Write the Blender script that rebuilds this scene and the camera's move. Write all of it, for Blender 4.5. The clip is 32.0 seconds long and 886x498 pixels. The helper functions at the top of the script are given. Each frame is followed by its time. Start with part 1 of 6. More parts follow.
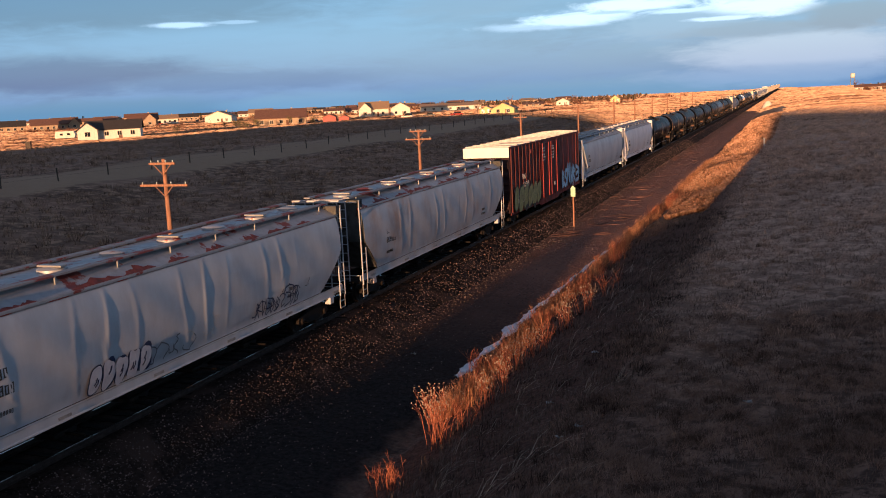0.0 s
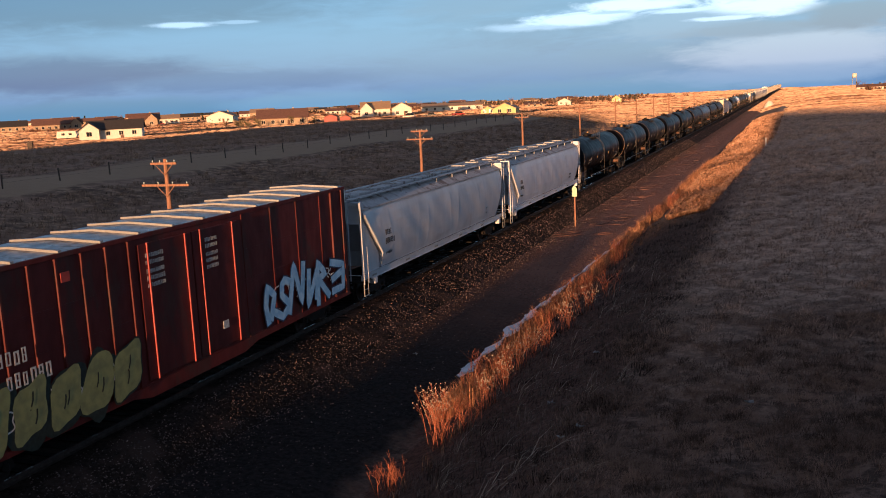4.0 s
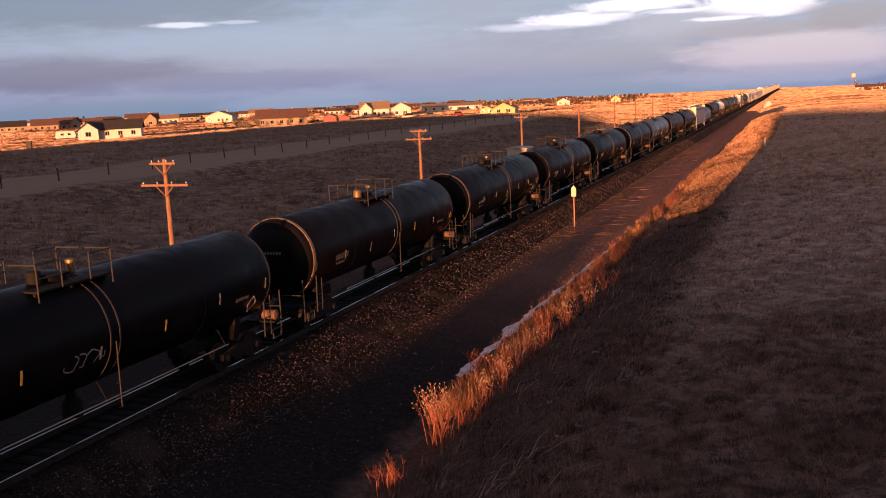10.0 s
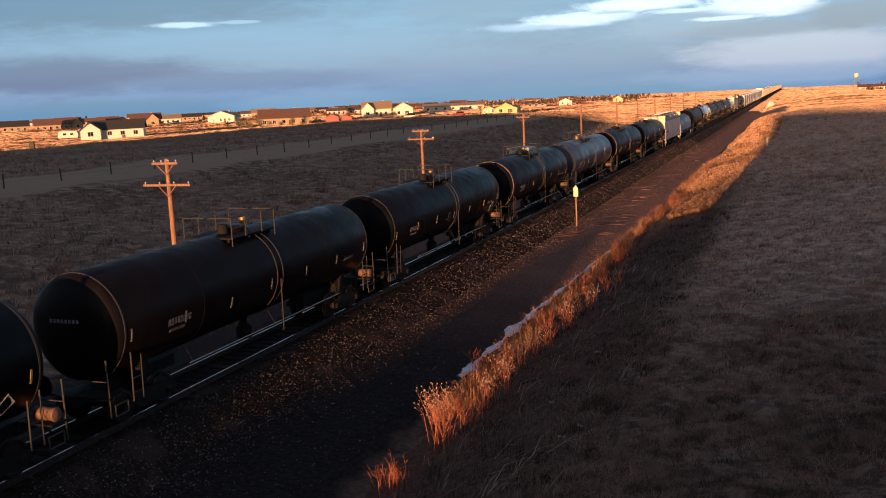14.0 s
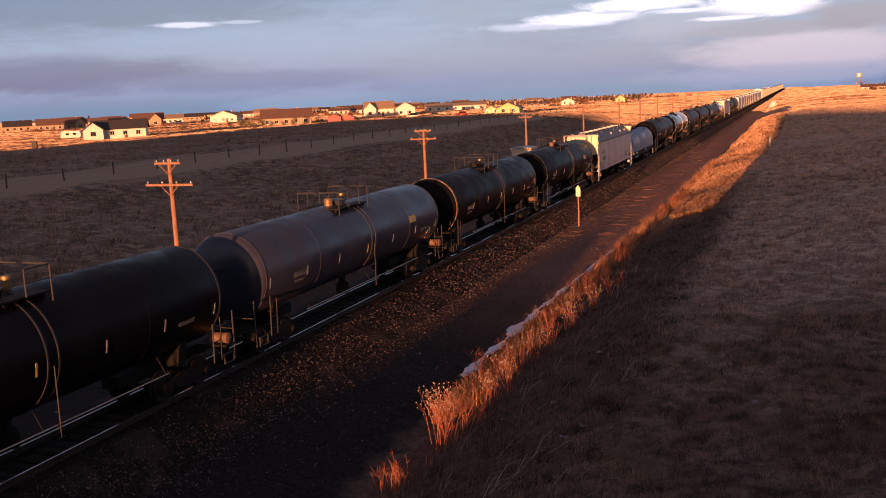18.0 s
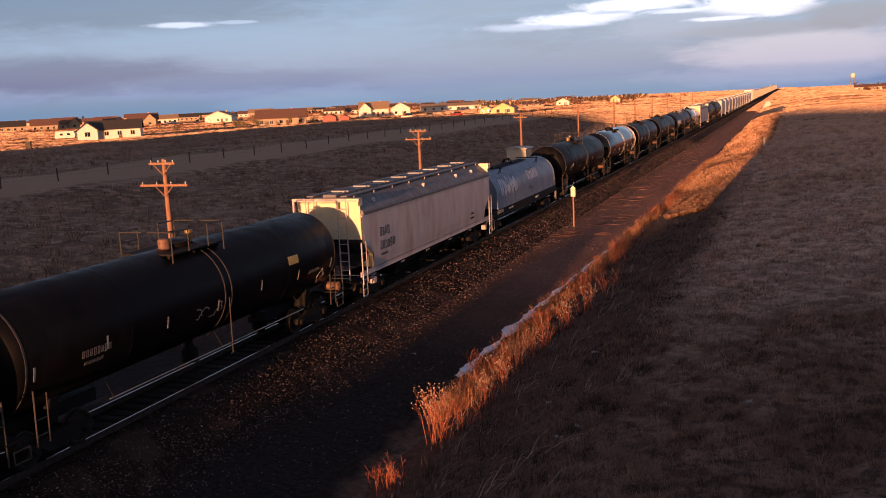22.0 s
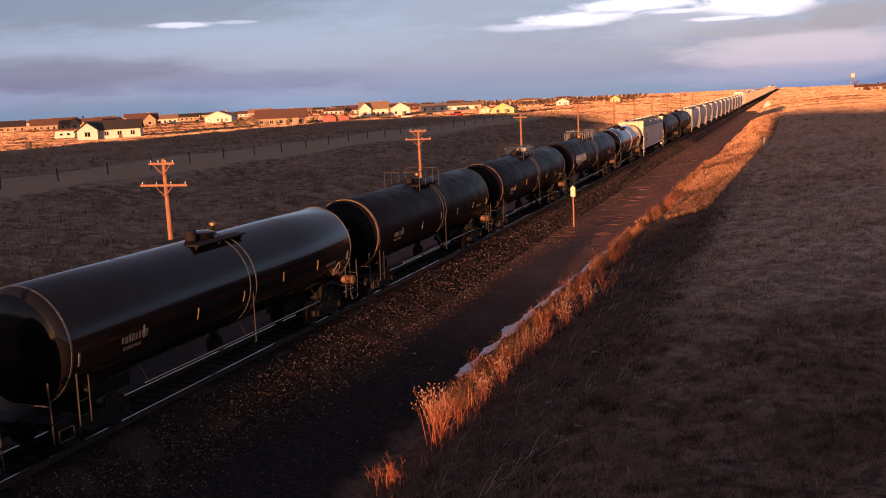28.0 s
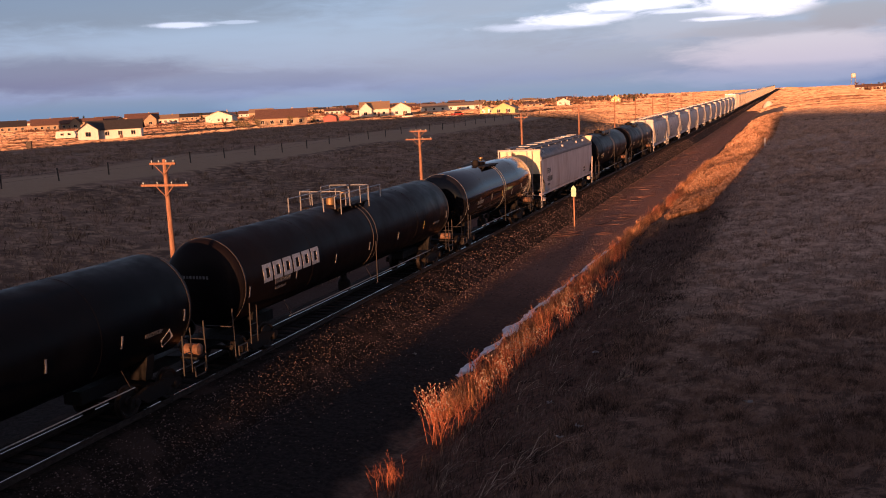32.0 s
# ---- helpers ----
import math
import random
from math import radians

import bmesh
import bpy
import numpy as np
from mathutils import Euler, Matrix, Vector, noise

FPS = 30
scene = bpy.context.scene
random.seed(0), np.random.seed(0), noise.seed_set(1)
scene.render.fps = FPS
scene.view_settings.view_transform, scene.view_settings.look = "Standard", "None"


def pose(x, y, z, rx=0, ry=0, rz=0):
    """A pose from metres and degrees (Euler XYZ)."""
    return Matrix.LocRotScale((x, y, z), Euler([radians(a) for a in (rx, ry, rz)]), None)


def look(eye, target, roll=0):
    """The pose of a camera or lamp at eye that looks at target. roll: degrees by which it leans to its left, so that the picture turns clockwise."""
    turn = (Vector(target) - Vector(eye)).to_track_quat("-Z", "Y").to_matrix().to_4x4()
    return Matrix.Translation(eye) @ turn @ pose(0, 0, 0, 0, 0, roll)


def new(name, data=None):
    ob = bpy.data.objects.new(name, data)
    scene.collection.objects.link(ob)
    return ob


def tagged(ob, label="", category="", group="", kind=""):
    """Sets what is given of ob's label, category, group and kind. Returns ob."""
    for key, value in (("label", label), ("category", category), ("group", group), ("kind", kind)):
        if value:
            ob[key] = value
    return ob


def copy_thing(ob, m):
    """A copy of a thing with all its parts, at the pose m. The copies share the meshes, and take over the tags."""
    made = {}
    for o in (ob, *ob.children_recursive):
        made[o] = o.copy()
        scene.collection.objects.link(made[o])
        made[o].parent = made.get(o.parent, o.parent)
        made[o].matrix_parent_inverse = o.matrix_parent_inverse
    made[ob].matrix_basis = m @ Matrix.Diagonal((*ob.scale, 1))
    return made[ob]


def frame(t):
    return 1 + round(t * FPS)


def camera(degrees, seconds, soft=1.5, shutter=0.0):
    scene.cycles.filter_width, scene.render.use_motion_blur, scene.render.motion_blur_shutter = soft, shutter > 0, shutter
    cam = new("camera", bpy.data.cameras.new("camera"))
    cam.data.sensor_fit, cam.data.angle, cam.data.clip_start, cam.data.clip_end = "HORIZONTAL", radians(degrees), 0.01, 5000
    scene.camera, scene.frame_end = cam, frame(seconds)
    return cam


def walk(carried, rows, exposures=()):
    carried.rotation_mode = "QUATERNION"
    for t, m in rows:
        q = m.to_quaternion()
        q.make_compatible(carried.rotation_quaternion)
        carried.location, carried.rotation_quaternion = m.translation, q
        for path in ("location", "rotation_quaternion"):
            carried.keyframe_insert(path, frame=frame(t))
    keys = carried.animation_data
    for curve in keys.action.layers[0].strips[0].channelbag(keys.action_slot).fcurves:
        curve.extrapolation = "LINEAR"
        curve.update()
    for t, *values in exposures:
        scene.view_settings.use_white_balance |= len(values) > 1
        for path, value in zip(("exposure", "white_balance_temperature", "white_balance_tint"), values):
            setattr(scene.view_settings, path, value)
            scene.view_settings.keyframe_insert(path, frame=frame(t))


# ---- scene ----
EYE = (18.454, 0.0, 8.616)
YAW, PITCH, ROLL = 20.988, -9.339, -2.745
cam = camera(51.35, 32.0, soft=1.0)
# slow drift of the hovering camera: seconds, turn to the left in degrees
DRIFT = [(0, 0), (1, 0.0), (2, .03), (3, .085), (3.5, .1), (4.5, .07), (5.5, .045), (6.5, 0), (9, -.005), (10.2, .04), (11, .01),
         (12, .0), (13, .05), (13.7, .15), (14.5, .2), (15.3, .42), (16, .66), (16.5, .67), (17, .5), (17.5, .41), (18, .31), (18.5, .21),
         (19, .15), (19.5, .06), (20, .04), (21, -.01), (22, 0), (22.8, -.05), (23.4, -.04), (24, .1), (24.5, .15), (25, .15),
         (25.5, .1), (26.5, .04), (27.5, 0), (29, -.01), (29.8, -.06), (30.5, 0), (31.5, 0), (32, .035)]


def camera_pose(turn):
    a, b = radians(YAW + turn), radians(PITCH)
    d = Vector((-math.sin(a) * math.cos(b), math.cos(a) * math.cos(b), math.sin(b)))
    return look(EYE, Vector(EYE) + d, ROLL)


walk(cam, [(t, camera_pose(d)) for t, d in DRIFT],
     exposures=[(0, .92, 4820, 6), (3.5, .92, 4800, 5), (5.5, .92, 5200, 11), (6.3, .92, 5360, 20), (7.1, .92, 6230, 34), (8, .92, 5810, 30), (9, .92, 6010, 34), (10.6, .92, 6100, 34), (11.6, .92, 5070, 7), (14.5, .92, 5120, 8),
                (16.5, .92, 5250, 9), (17.1, .92, 5430, 20), (18, .92, 5960, 34), (20, .92, 6000, 32), (21.5, .92, 5750, 27), (23.5, .92, 5600, 23), (24.6, .92, 5270, 14), (25.5, .92, 5700, 26),
                (27.5, .92, 6100, 35), (29.2, .92, 5600, 29), (30.3, .92, 5750, 27), (32, .92, 5740, 29)])

# ---- light: a very low sun behind the camera, broken cloud ahead ----
SUN_AZ, SUN_EL = 2.5, 2.6
sun_dir = Vector((math.sin(radians(SUN_AZ)) * math.cos(radians(SUN_EL)), -math.cos(radians(SUN_AZ)) * math.cos(radians(SUN_EL)), math.sin(radians(SUN_EL))))
sun = new("sun", bpy.data.lights.new("sun", "SUN"))
sun.data.energy, sun.data.angle, sun.data.color = 5.0, radians(0.5), (1.0, 0.45, 0.155)
sun.matrix_basis = look((60, -300, 60), Vector((60, -300, 60)) - sun_dir)

world = bpy.data.worlds.new("world")
scene.world = world
world.use_nodes = True
wt = world.node_tree
wt.nodes.clear()


def wn(kind, **kw):
    n = wt.nodes.new(kind)
    for k, v in kw.items():
        n.inputs[k].default_value = v
    return n


def wmath(op, a, b=None, c=None):
    n = wt.nodes.new("ShaderNodeMath")
    n.operation = op
    for i, v in enumerate((a, b, c)):
        if v is None:
            continue
        if isinstance(v, (int, float)):
            n.inputs[i].default_value = v
        else:
            wt.links.new(v, n.inputs[i])
    return n.outputs[0]


def wmix(f, a, b):
    n = wt.nodes.new("ShaderNodeMix")
    n.data_type = "RGBA"
    for s, v in ((n.inputs[0], f), (n.inputs[6], a), (n.inputs[7], b)):
        if isinstance(v, (int, float)):
            s.default_value = v
        elif isinstance(v, tuple):
            s.default_value = (*v, 1)
        else:
            wt.links.new(v, s)
    return n.outputs[2]


sky = wt.nodes.new("ShaderNodeTexSky")
sky.sky_type, sky.sun_disc = "NISHITA", False
sky.sun_elevation, sky.sun_rotation = radians(SUN_EL), radians(180 - SUN_AZ)
coord = wt.nodes.new("ShaderNodeTexCoord")
sep = wt.nodes.new("ShaderNodeSeparateXYZ")
wt.links.new(coord.outputs["Generated"], sep.inputs[0])
az = wmath("MULTIPLY", wmath("ARCTAN2", sep.outputs[0], sep.outputs[1]), 57.2958)      # degrees right of the track's line
el = wmath("MULTIPLY", wmath("ARCSINE", sep.outputs[2]), 57.2958)
comb = wt.nodes.new("ShaderNodeCombineXYZ")
wt.links.new(wmath("MULTIPLY", az, 0.05), comb.inputs[0])
wt.links.new(wmath("MULTIPLY", el, 0.30), comb.inputs[1])
n1 = wn("ShaderNodeTexNoise", Scale=1.3, Detail=5.0, Roughness=0.52, Distortion=0.3)
n2 = wn("ShaderNodeTexNoise", Scale=4.5, Detail=5.0, Roughness=0.6, Distortion=0.5)
for n in (n1, n2):
    wt.links.new(comb.outputs[0], n.inputs["Vector"])
comb2 = wt.nodes.new("ShaderNodeCombineXYZ")
wt.links.new(wmath("MULTIPLY", az, 0.10), comb2.inputs[0])
wt.links.new(wmath("MULTIPLY", el, 0.42), comb2.inputs[1])
n3 = wn("ShaderNodeTexNoise", Scale=3.2, Detail=7.0, Roughness=0.62, Distortion=0.4)
wt.links.new(comb2.outputs[0], n3.inputs["Vector"])


def bump_at(a0, e0, wa, we, rough=0.5):
    """A soft oval of cloud round azimuth a0 and elevation e0, with a ragged edge."""
    u = wmath("DIVIDE", wmath("SUBTRACT", az, a0), wa)
    v = wmath("DIVIDE", wmath("SUBTRACT", el, e0), we)
    d = wmath("SQRT", wmath("ADD", wmath("MULTIPLY", u, u), wmath("MULTIPLY", v, v)))
    d = wmath("ADD", d, wmath("MULTIPLY", wmath("SUBTRACT", n3.outputs[0], 0.5), rough * 4))
    n = wt.nodes.new("ShaderNodeMapRange")
    n.interpolation_type = "SMOOTHSTEP"
    wt.links.new(d, n.inputs[0])
    for i, v2 in enumerate((1.3, 0.5, 0.0, 1.0)):
        n.inputs[i + 1].default_value = v2
    return n.outputs[0]


mixed = wmath("ADD", wmath("MULTIPLY", n1.outputs[0], 0.5), wmath("MULTIPLY", n2.outputs[0], 0.5))
soft_mix = wt.nodes.new("ShaderNodeMapRange")
soft_mix.interpolation_type = "SMOOTHSTEP"
wt.links.new(mixed, soft_mix.inputs[0])
for i, v in enumerate((0.39, 0.61, 0.0, 1.0)):
    soft_mix.inputs[i + 1].default_value = v
cloud = wmix(soft_mix.outputs[0], (0.130, 0.245, 0.385), (0.172, 0.315, 0.470))


def put_cloud(a0, e0, wa, we, colour, amount=1.0, rough=0.35):
    global cloud
    cloud = wmix(wmath("MULTIPLY", bump_at(a0, e0, wa, we, rough), amount), cloud, colour)


put_cloud(-41, 6.2, 15, 1.8, (0.056, 0.138, 0.262), .92, .3)
put_cloud(-30, 3.5, 13, 1.3, (0.180, 0.335, 0.490), .75, .35)
put_cloud(-43.5, 2.25, 9.5, 1.0, (0.038, 0.130, 0.290), .92, .3)
put_cloud(-32, 1.5, 9.5, 0.6, (0.085, 0.210, 0.370), .8, .3)
put_cloud(-41, 0.1, 9.5, 0.75, (0.140, 0.285, 0.385), .9, .2)
put_cloud(-28, 0.1, 6.0, 0.65, (0.210, 0.365, 0.470), .9, .2)
put_cloud(-17.2, 1.5, 8.5, 1.5, (0.155, 0.295, 0.430), .75, .3)
put_cloud(-8.0, 1.5, 6.0, 1.2, (0.165, 0.300, 0.420), .75, .3)
put_cloud(-12, 0.0, 13, 0.75, (0.195, 0.335, 0.420), .9, .2)
put_cloud(-18.7, 5.4, 4.5, 0.85, (0.160, 0.255, 0.380), .8, .35)
put_cloud(0.6, 1.75, 7.0, 1.25, (0.450, 0.500, 0.565), .95, .3)
put_cloud(-0.5, 0.4, 8.0, 0.6, (0.300, 0.400, 0.505), .8, .3)
put_cloud(-14.2, 3.95, 3.6, 0.28, (0.55, 0.66, 0.78), .7, .4)
put_cloud(-12.0, 4.25, 3.6, 0.36, (0.86, 0.93, 1.0), .95, .55)
put_cloud(-8.8, 4.8, 4.2, 0.40, (0.95, 0.99, 1.0), .95, .55)
put_cloud(-2.3, 4.3, 3.8, 0.62, (0.95, 0.98, 1.0), .95, .55)
put_cloud(-6.4, 3.55, 4.2, 0.85, (0.235, 0.345, 0.470), .97, .4)
put_cloud(-2.0, 3.0, 5.0, 0.42, (0.195, 0.280, 0.390), .95, .45)
put_cloud(3.0, 3.5, 2.8, 0.85, (0.165, 0.235, 0.340), .97, .4)
put_cloud(-10.3, 4.5, 1.3, 0.10, (0.40, 0.52, 0.64), .8, .5)
put_cloud(-6.5, 4.35, 2.0, 0.14, (0.80, 0.88, 0.96), .8, .5)
put_cloud(-3.6, 3.75, 2.2, 0.13, (0.85, 0.91, 0.98), .85, .5)
put_cloud(-35.7, 4.88, 1.7, 0.17, (0.66, 0.76, 0.86), .9, .5)
put_cloud(-32.9, 4.95, 1.3, 0.10, (0.42, 0.55, 0.68), .7, .5)
# unseen sky, toned for fill: grey cloud deck overhead, warm glow low behind camera
behind = wt.nodes.new("ShaderNodeMapRange")
wt.links.new(sep.outputs[1], behind.inputs[0])
for i, v in enumerate((0.6, -0.9, 0.0, 1.0)):
    behind.inputs[i + 1].default_value = v
cloud = wmix(wmath("MULTIPLY", behind.outputs[0], 0.9), cloud, (0.240, 0.188, 0.178))
over = wt.nodes.new("ShaderNodeMapRange")
over.interpolation_type = "SMOOTHSTEP"
wt.links.new(el, over.inputs[0])
for i, v in enumerate((6.5, 17.0, 0.0, 1.0)):
    over.inputs[i + 1].default_value = v
cloud = wmix(over.outputs[0], cloud, (0.116, 0.101, 0.116))
bg = wn("ShaderNodeBackground", Strength=0.515)
wt.links.new(cloud, bg.inputs["Color"])
bg2 = wn("ShaderNodeBackground", Strength=0.05)
wt.links.new(sky.outputs[0], bg2.inputs["Color"])
add = wt.nodes.new("ShaderNodeAddShader")
wt.links.new(bg.outputs[0], add.inputs[0])
wt.links.new(bg2.outputs[0], add.inputs[1])
out = wt.nodes.new("ShaderNodeOutputWorld")
wt.links.new(add.outputs[0], out.inputs[0])


# ---- materials ----
def material(name, base, alt=None, rough=0.7, metal=0.0, scale=6.0, stretch=(1, 1, 1), bump=0.0, bump_scale=40.0, dirt=None, dirt_scale=1.2,
             dirt_amount=0.5, dirt_sharp=0.12, spread=0.0, coords="Object", island=False, rough_var=0.12, spec=0.5):
    """Two colours mixed by noise, stains of a third colour, fine relief, and a spread of brightness from piece to piece."""
    m = bpy.data.materials.new(name)
    m.use_nodes = True
    t = m.node_tree
    b = t.nodes["Principled BSDF"]
    b.inputs["Metallic"].default_value = metal
    b.inputs["Specular IOR Level"].default_value = spec
    co = t.nodes.new("ShaderNodeTexCoord")
    mp = t.nodes.new("ShaderNodeMapping")
    mp.inputs["Scale"].default_value = stretch
    t.links.new(co.outputs[coords], mp.inputs["Vector"])

    def noise_node(sc, detail=5.0, rgh=0.6, vec=None):
        n = t.nodes.new("ShaderNodeTexNoise")
        n.inputs["Scale"].default_value, n.inputs["Detail"].default_value, n.inputs["Roughness"].default_value = sc, detail, rgh
        t.links.new(vec or mp.outputs[0], n.inputs["Vector"])
        return n.outputs[0]

    def mix(f, a, c, mode="MIX"):
        n = t.nodes.new("ShaderNodeMix")
        n.data_type, n.blend_type = "RGBA", mode
        for s, v in ((n.inputs[0], f), (n.inputs[6], a), (n.inputs[7], c)):
            if isinstance(v, (int, float)):
                s.default_value = v
            elif isinstance(v, tuple):
                s.default_value = (*v, 1)
            else:
                t.links.new(v, s)
        return n.outputs[2]

    def ranged(v, a, c, lo=0.0, hi=1.0):
        n = t.nodes.new("ShaderNodeMapRange")
        n.interpolation_type = "SMOOTHSTEP"
        t.links.new(v, n.inputs[0])
        for i, x in enumerate((a, c, lo, hi)):
            n.inputs[i + 1].default_value = x
        return n.outputs[0]

    grain = noise_node(scale)
    col = mix(ranged(grain, 0.3, 0.7), tuple(base), tuple(alt or [c * 0.72 for c in base]))
    if dirt:
        d = ranged(noise_node(dirt_scale, 6.0, 0.65), 0.62 - 0.25 * dirt_amount, 0.62 - 0.25 * dirt_amount + dirt_sharp)
        col = mix(d, col, tuple(dirt))
    if spread:
        if island:
            g = t.nodes.new("ShaderNodeNewGeometry").outputs["Random Per Island"]
        else:
            g = t.nodes.new("ShaderNodeObjectInfo").outputs["Random"]
        v = ranged(g, 0, 1, 1 - spread, 1 + spread)
        hsv = t.nodes.new("ShaderNodeHueSaturation")
        t.links.new(v, hsv.inputs["Value"])
        t.links.new(col, hsv.inputs["Color"])
        col = hsv.outputs[0]
    t.links.new(col, b.inputs["Base Color"])
    t.links.new(ranged(grain, 0.25, 0.75, max(0.02, rough - rough_var), min(1, rough + rough_var)), b.inputs["Roughness"])
    if bump:
        bn = t.nodes.new("ShaderNodeBump")
        bn.inputs["Strength"].default_value, bn.inputs["Distance"].default_value = min(1, bump * 20), bump
        t.links.new(noise_node(bump_scale), bn.inputs["Height"])
        t.links.new(bn.outputs[0], b.inputs["Normal"])
    return m


M_BALLAST = material("ballast_stone", (.032, .023, .018), (.012, .0095, .0085), .9, spec=.06, scale=9, bump=.03, bump_scale=26, coords="Object", dirt=(.050, .034, .027), dirt_scale=.6)
M_STONE = material("loose_stone", (.19, .125, .098), (.022, .016, .013), .8, scale=3, spread=.75, island=True)
M_STRAW = material("straw_grass", (.62, .31, .15), (.34, .15, .07), .9, scale=.8, spread=.5, island=True, spec=.1)
M_WEED = material("red_brown_weed", (.42, .15, .075), (.26, .085, .05), .9, scale=3, spread=.4, island=True, spec=.1)
M_SEED = material("pale_seed_heads", (.45, .36, .27), (.30, .22, .16), .9, scale=4, spread=.3, island=True, spec=.1)
M_TIE = material("creosoted_wood", (.010, .0085, .008), (.006, .0052, .005), .9, spec=.08, scale=5, stretch=(1, 6, 6), bump=.01, spread=.35)
M_RAIL = material("rail_steel", (.05, .034, .027), (.03, .022, .018), .75, .3, scale=7)
M_RAILTOP = material("polished_rail", (.70, .67, .64), (.55, .52, .5), .16, 1.0, scale=3)
M_POLE = material("weathered_pole_wood", (.36, .18, .10), (.20, .10, .058), .85, scale=3, stretch=(6, 6, .6), bump=.008)
M_GLASS = material("insulator_glass", (.45, .52, .5), (.5, .58, .55), .15, scale=2)
M_WIRE = material("dark_wire", (.05, .05, .05), None, .6, .4)
M_SNOW = material("old_snow", (.86, .88, .92), (.62, .64, .68), .7, scale=3, bump=.03, bump_scale=12)
M_STEEL = material("dark_underframe_steel", (.011, .010, .0095), (.020, .016, .014), .8, .1, spec=.2, scale=3, dirt=(.04, .028, .02), dirt_scale=2, dirt_amount=.25)
M_WHEEL = material("wheel_steel", (.035, .026, .021), (.02, .016, .014), .6, .6, scale=5)
M_BLACKST = material("black_sill_paint", (.006, .006, .006), (.010, .009, .009), .7, spec=.2, scale=3)
M_GALV = material("galvanised_steel", (.42, .42, .41), (.30, .29, .28), .5, .5, scale=8)
M_WORN = material("worn_painted_pipe", (.06, .053, .047), (.035, .031, .028), .6, .1, scale=8)
M_DIRTYW = material("dirty_white_paint", (.34, .33, .32), (.2, .195, .19), .7, scale=9)
M_WHITE = material("white_marking_paint", (.62, .60, .57), (.42, .40, .38), .6, scale=14)
M_BLACKM = material("black_marking_paint", (.035, .035, .035), None, .6, scale=9)
M_YELLOW = material("yellow_reflector", (.62, .42, .08), (.45, .30, .06), .4, scale=9)
M_REDM = material("red_paint", (.40, .05, .03), (.28, .04, .03), .55, scale=6)
M_BLUE = material("blue_spray_paint", (.20, .42, .70), (.40, .62, .82), .55, scale=3)
M_LIME = material("yellow_green_spray_paint", (.25, .27, .10), (.16, .18, .08), .55, scale=3)
M_BRASS = material("dull_brass_cap", (.33, .21, .08), (.22, .14, .06), .5, .6, scale=6)

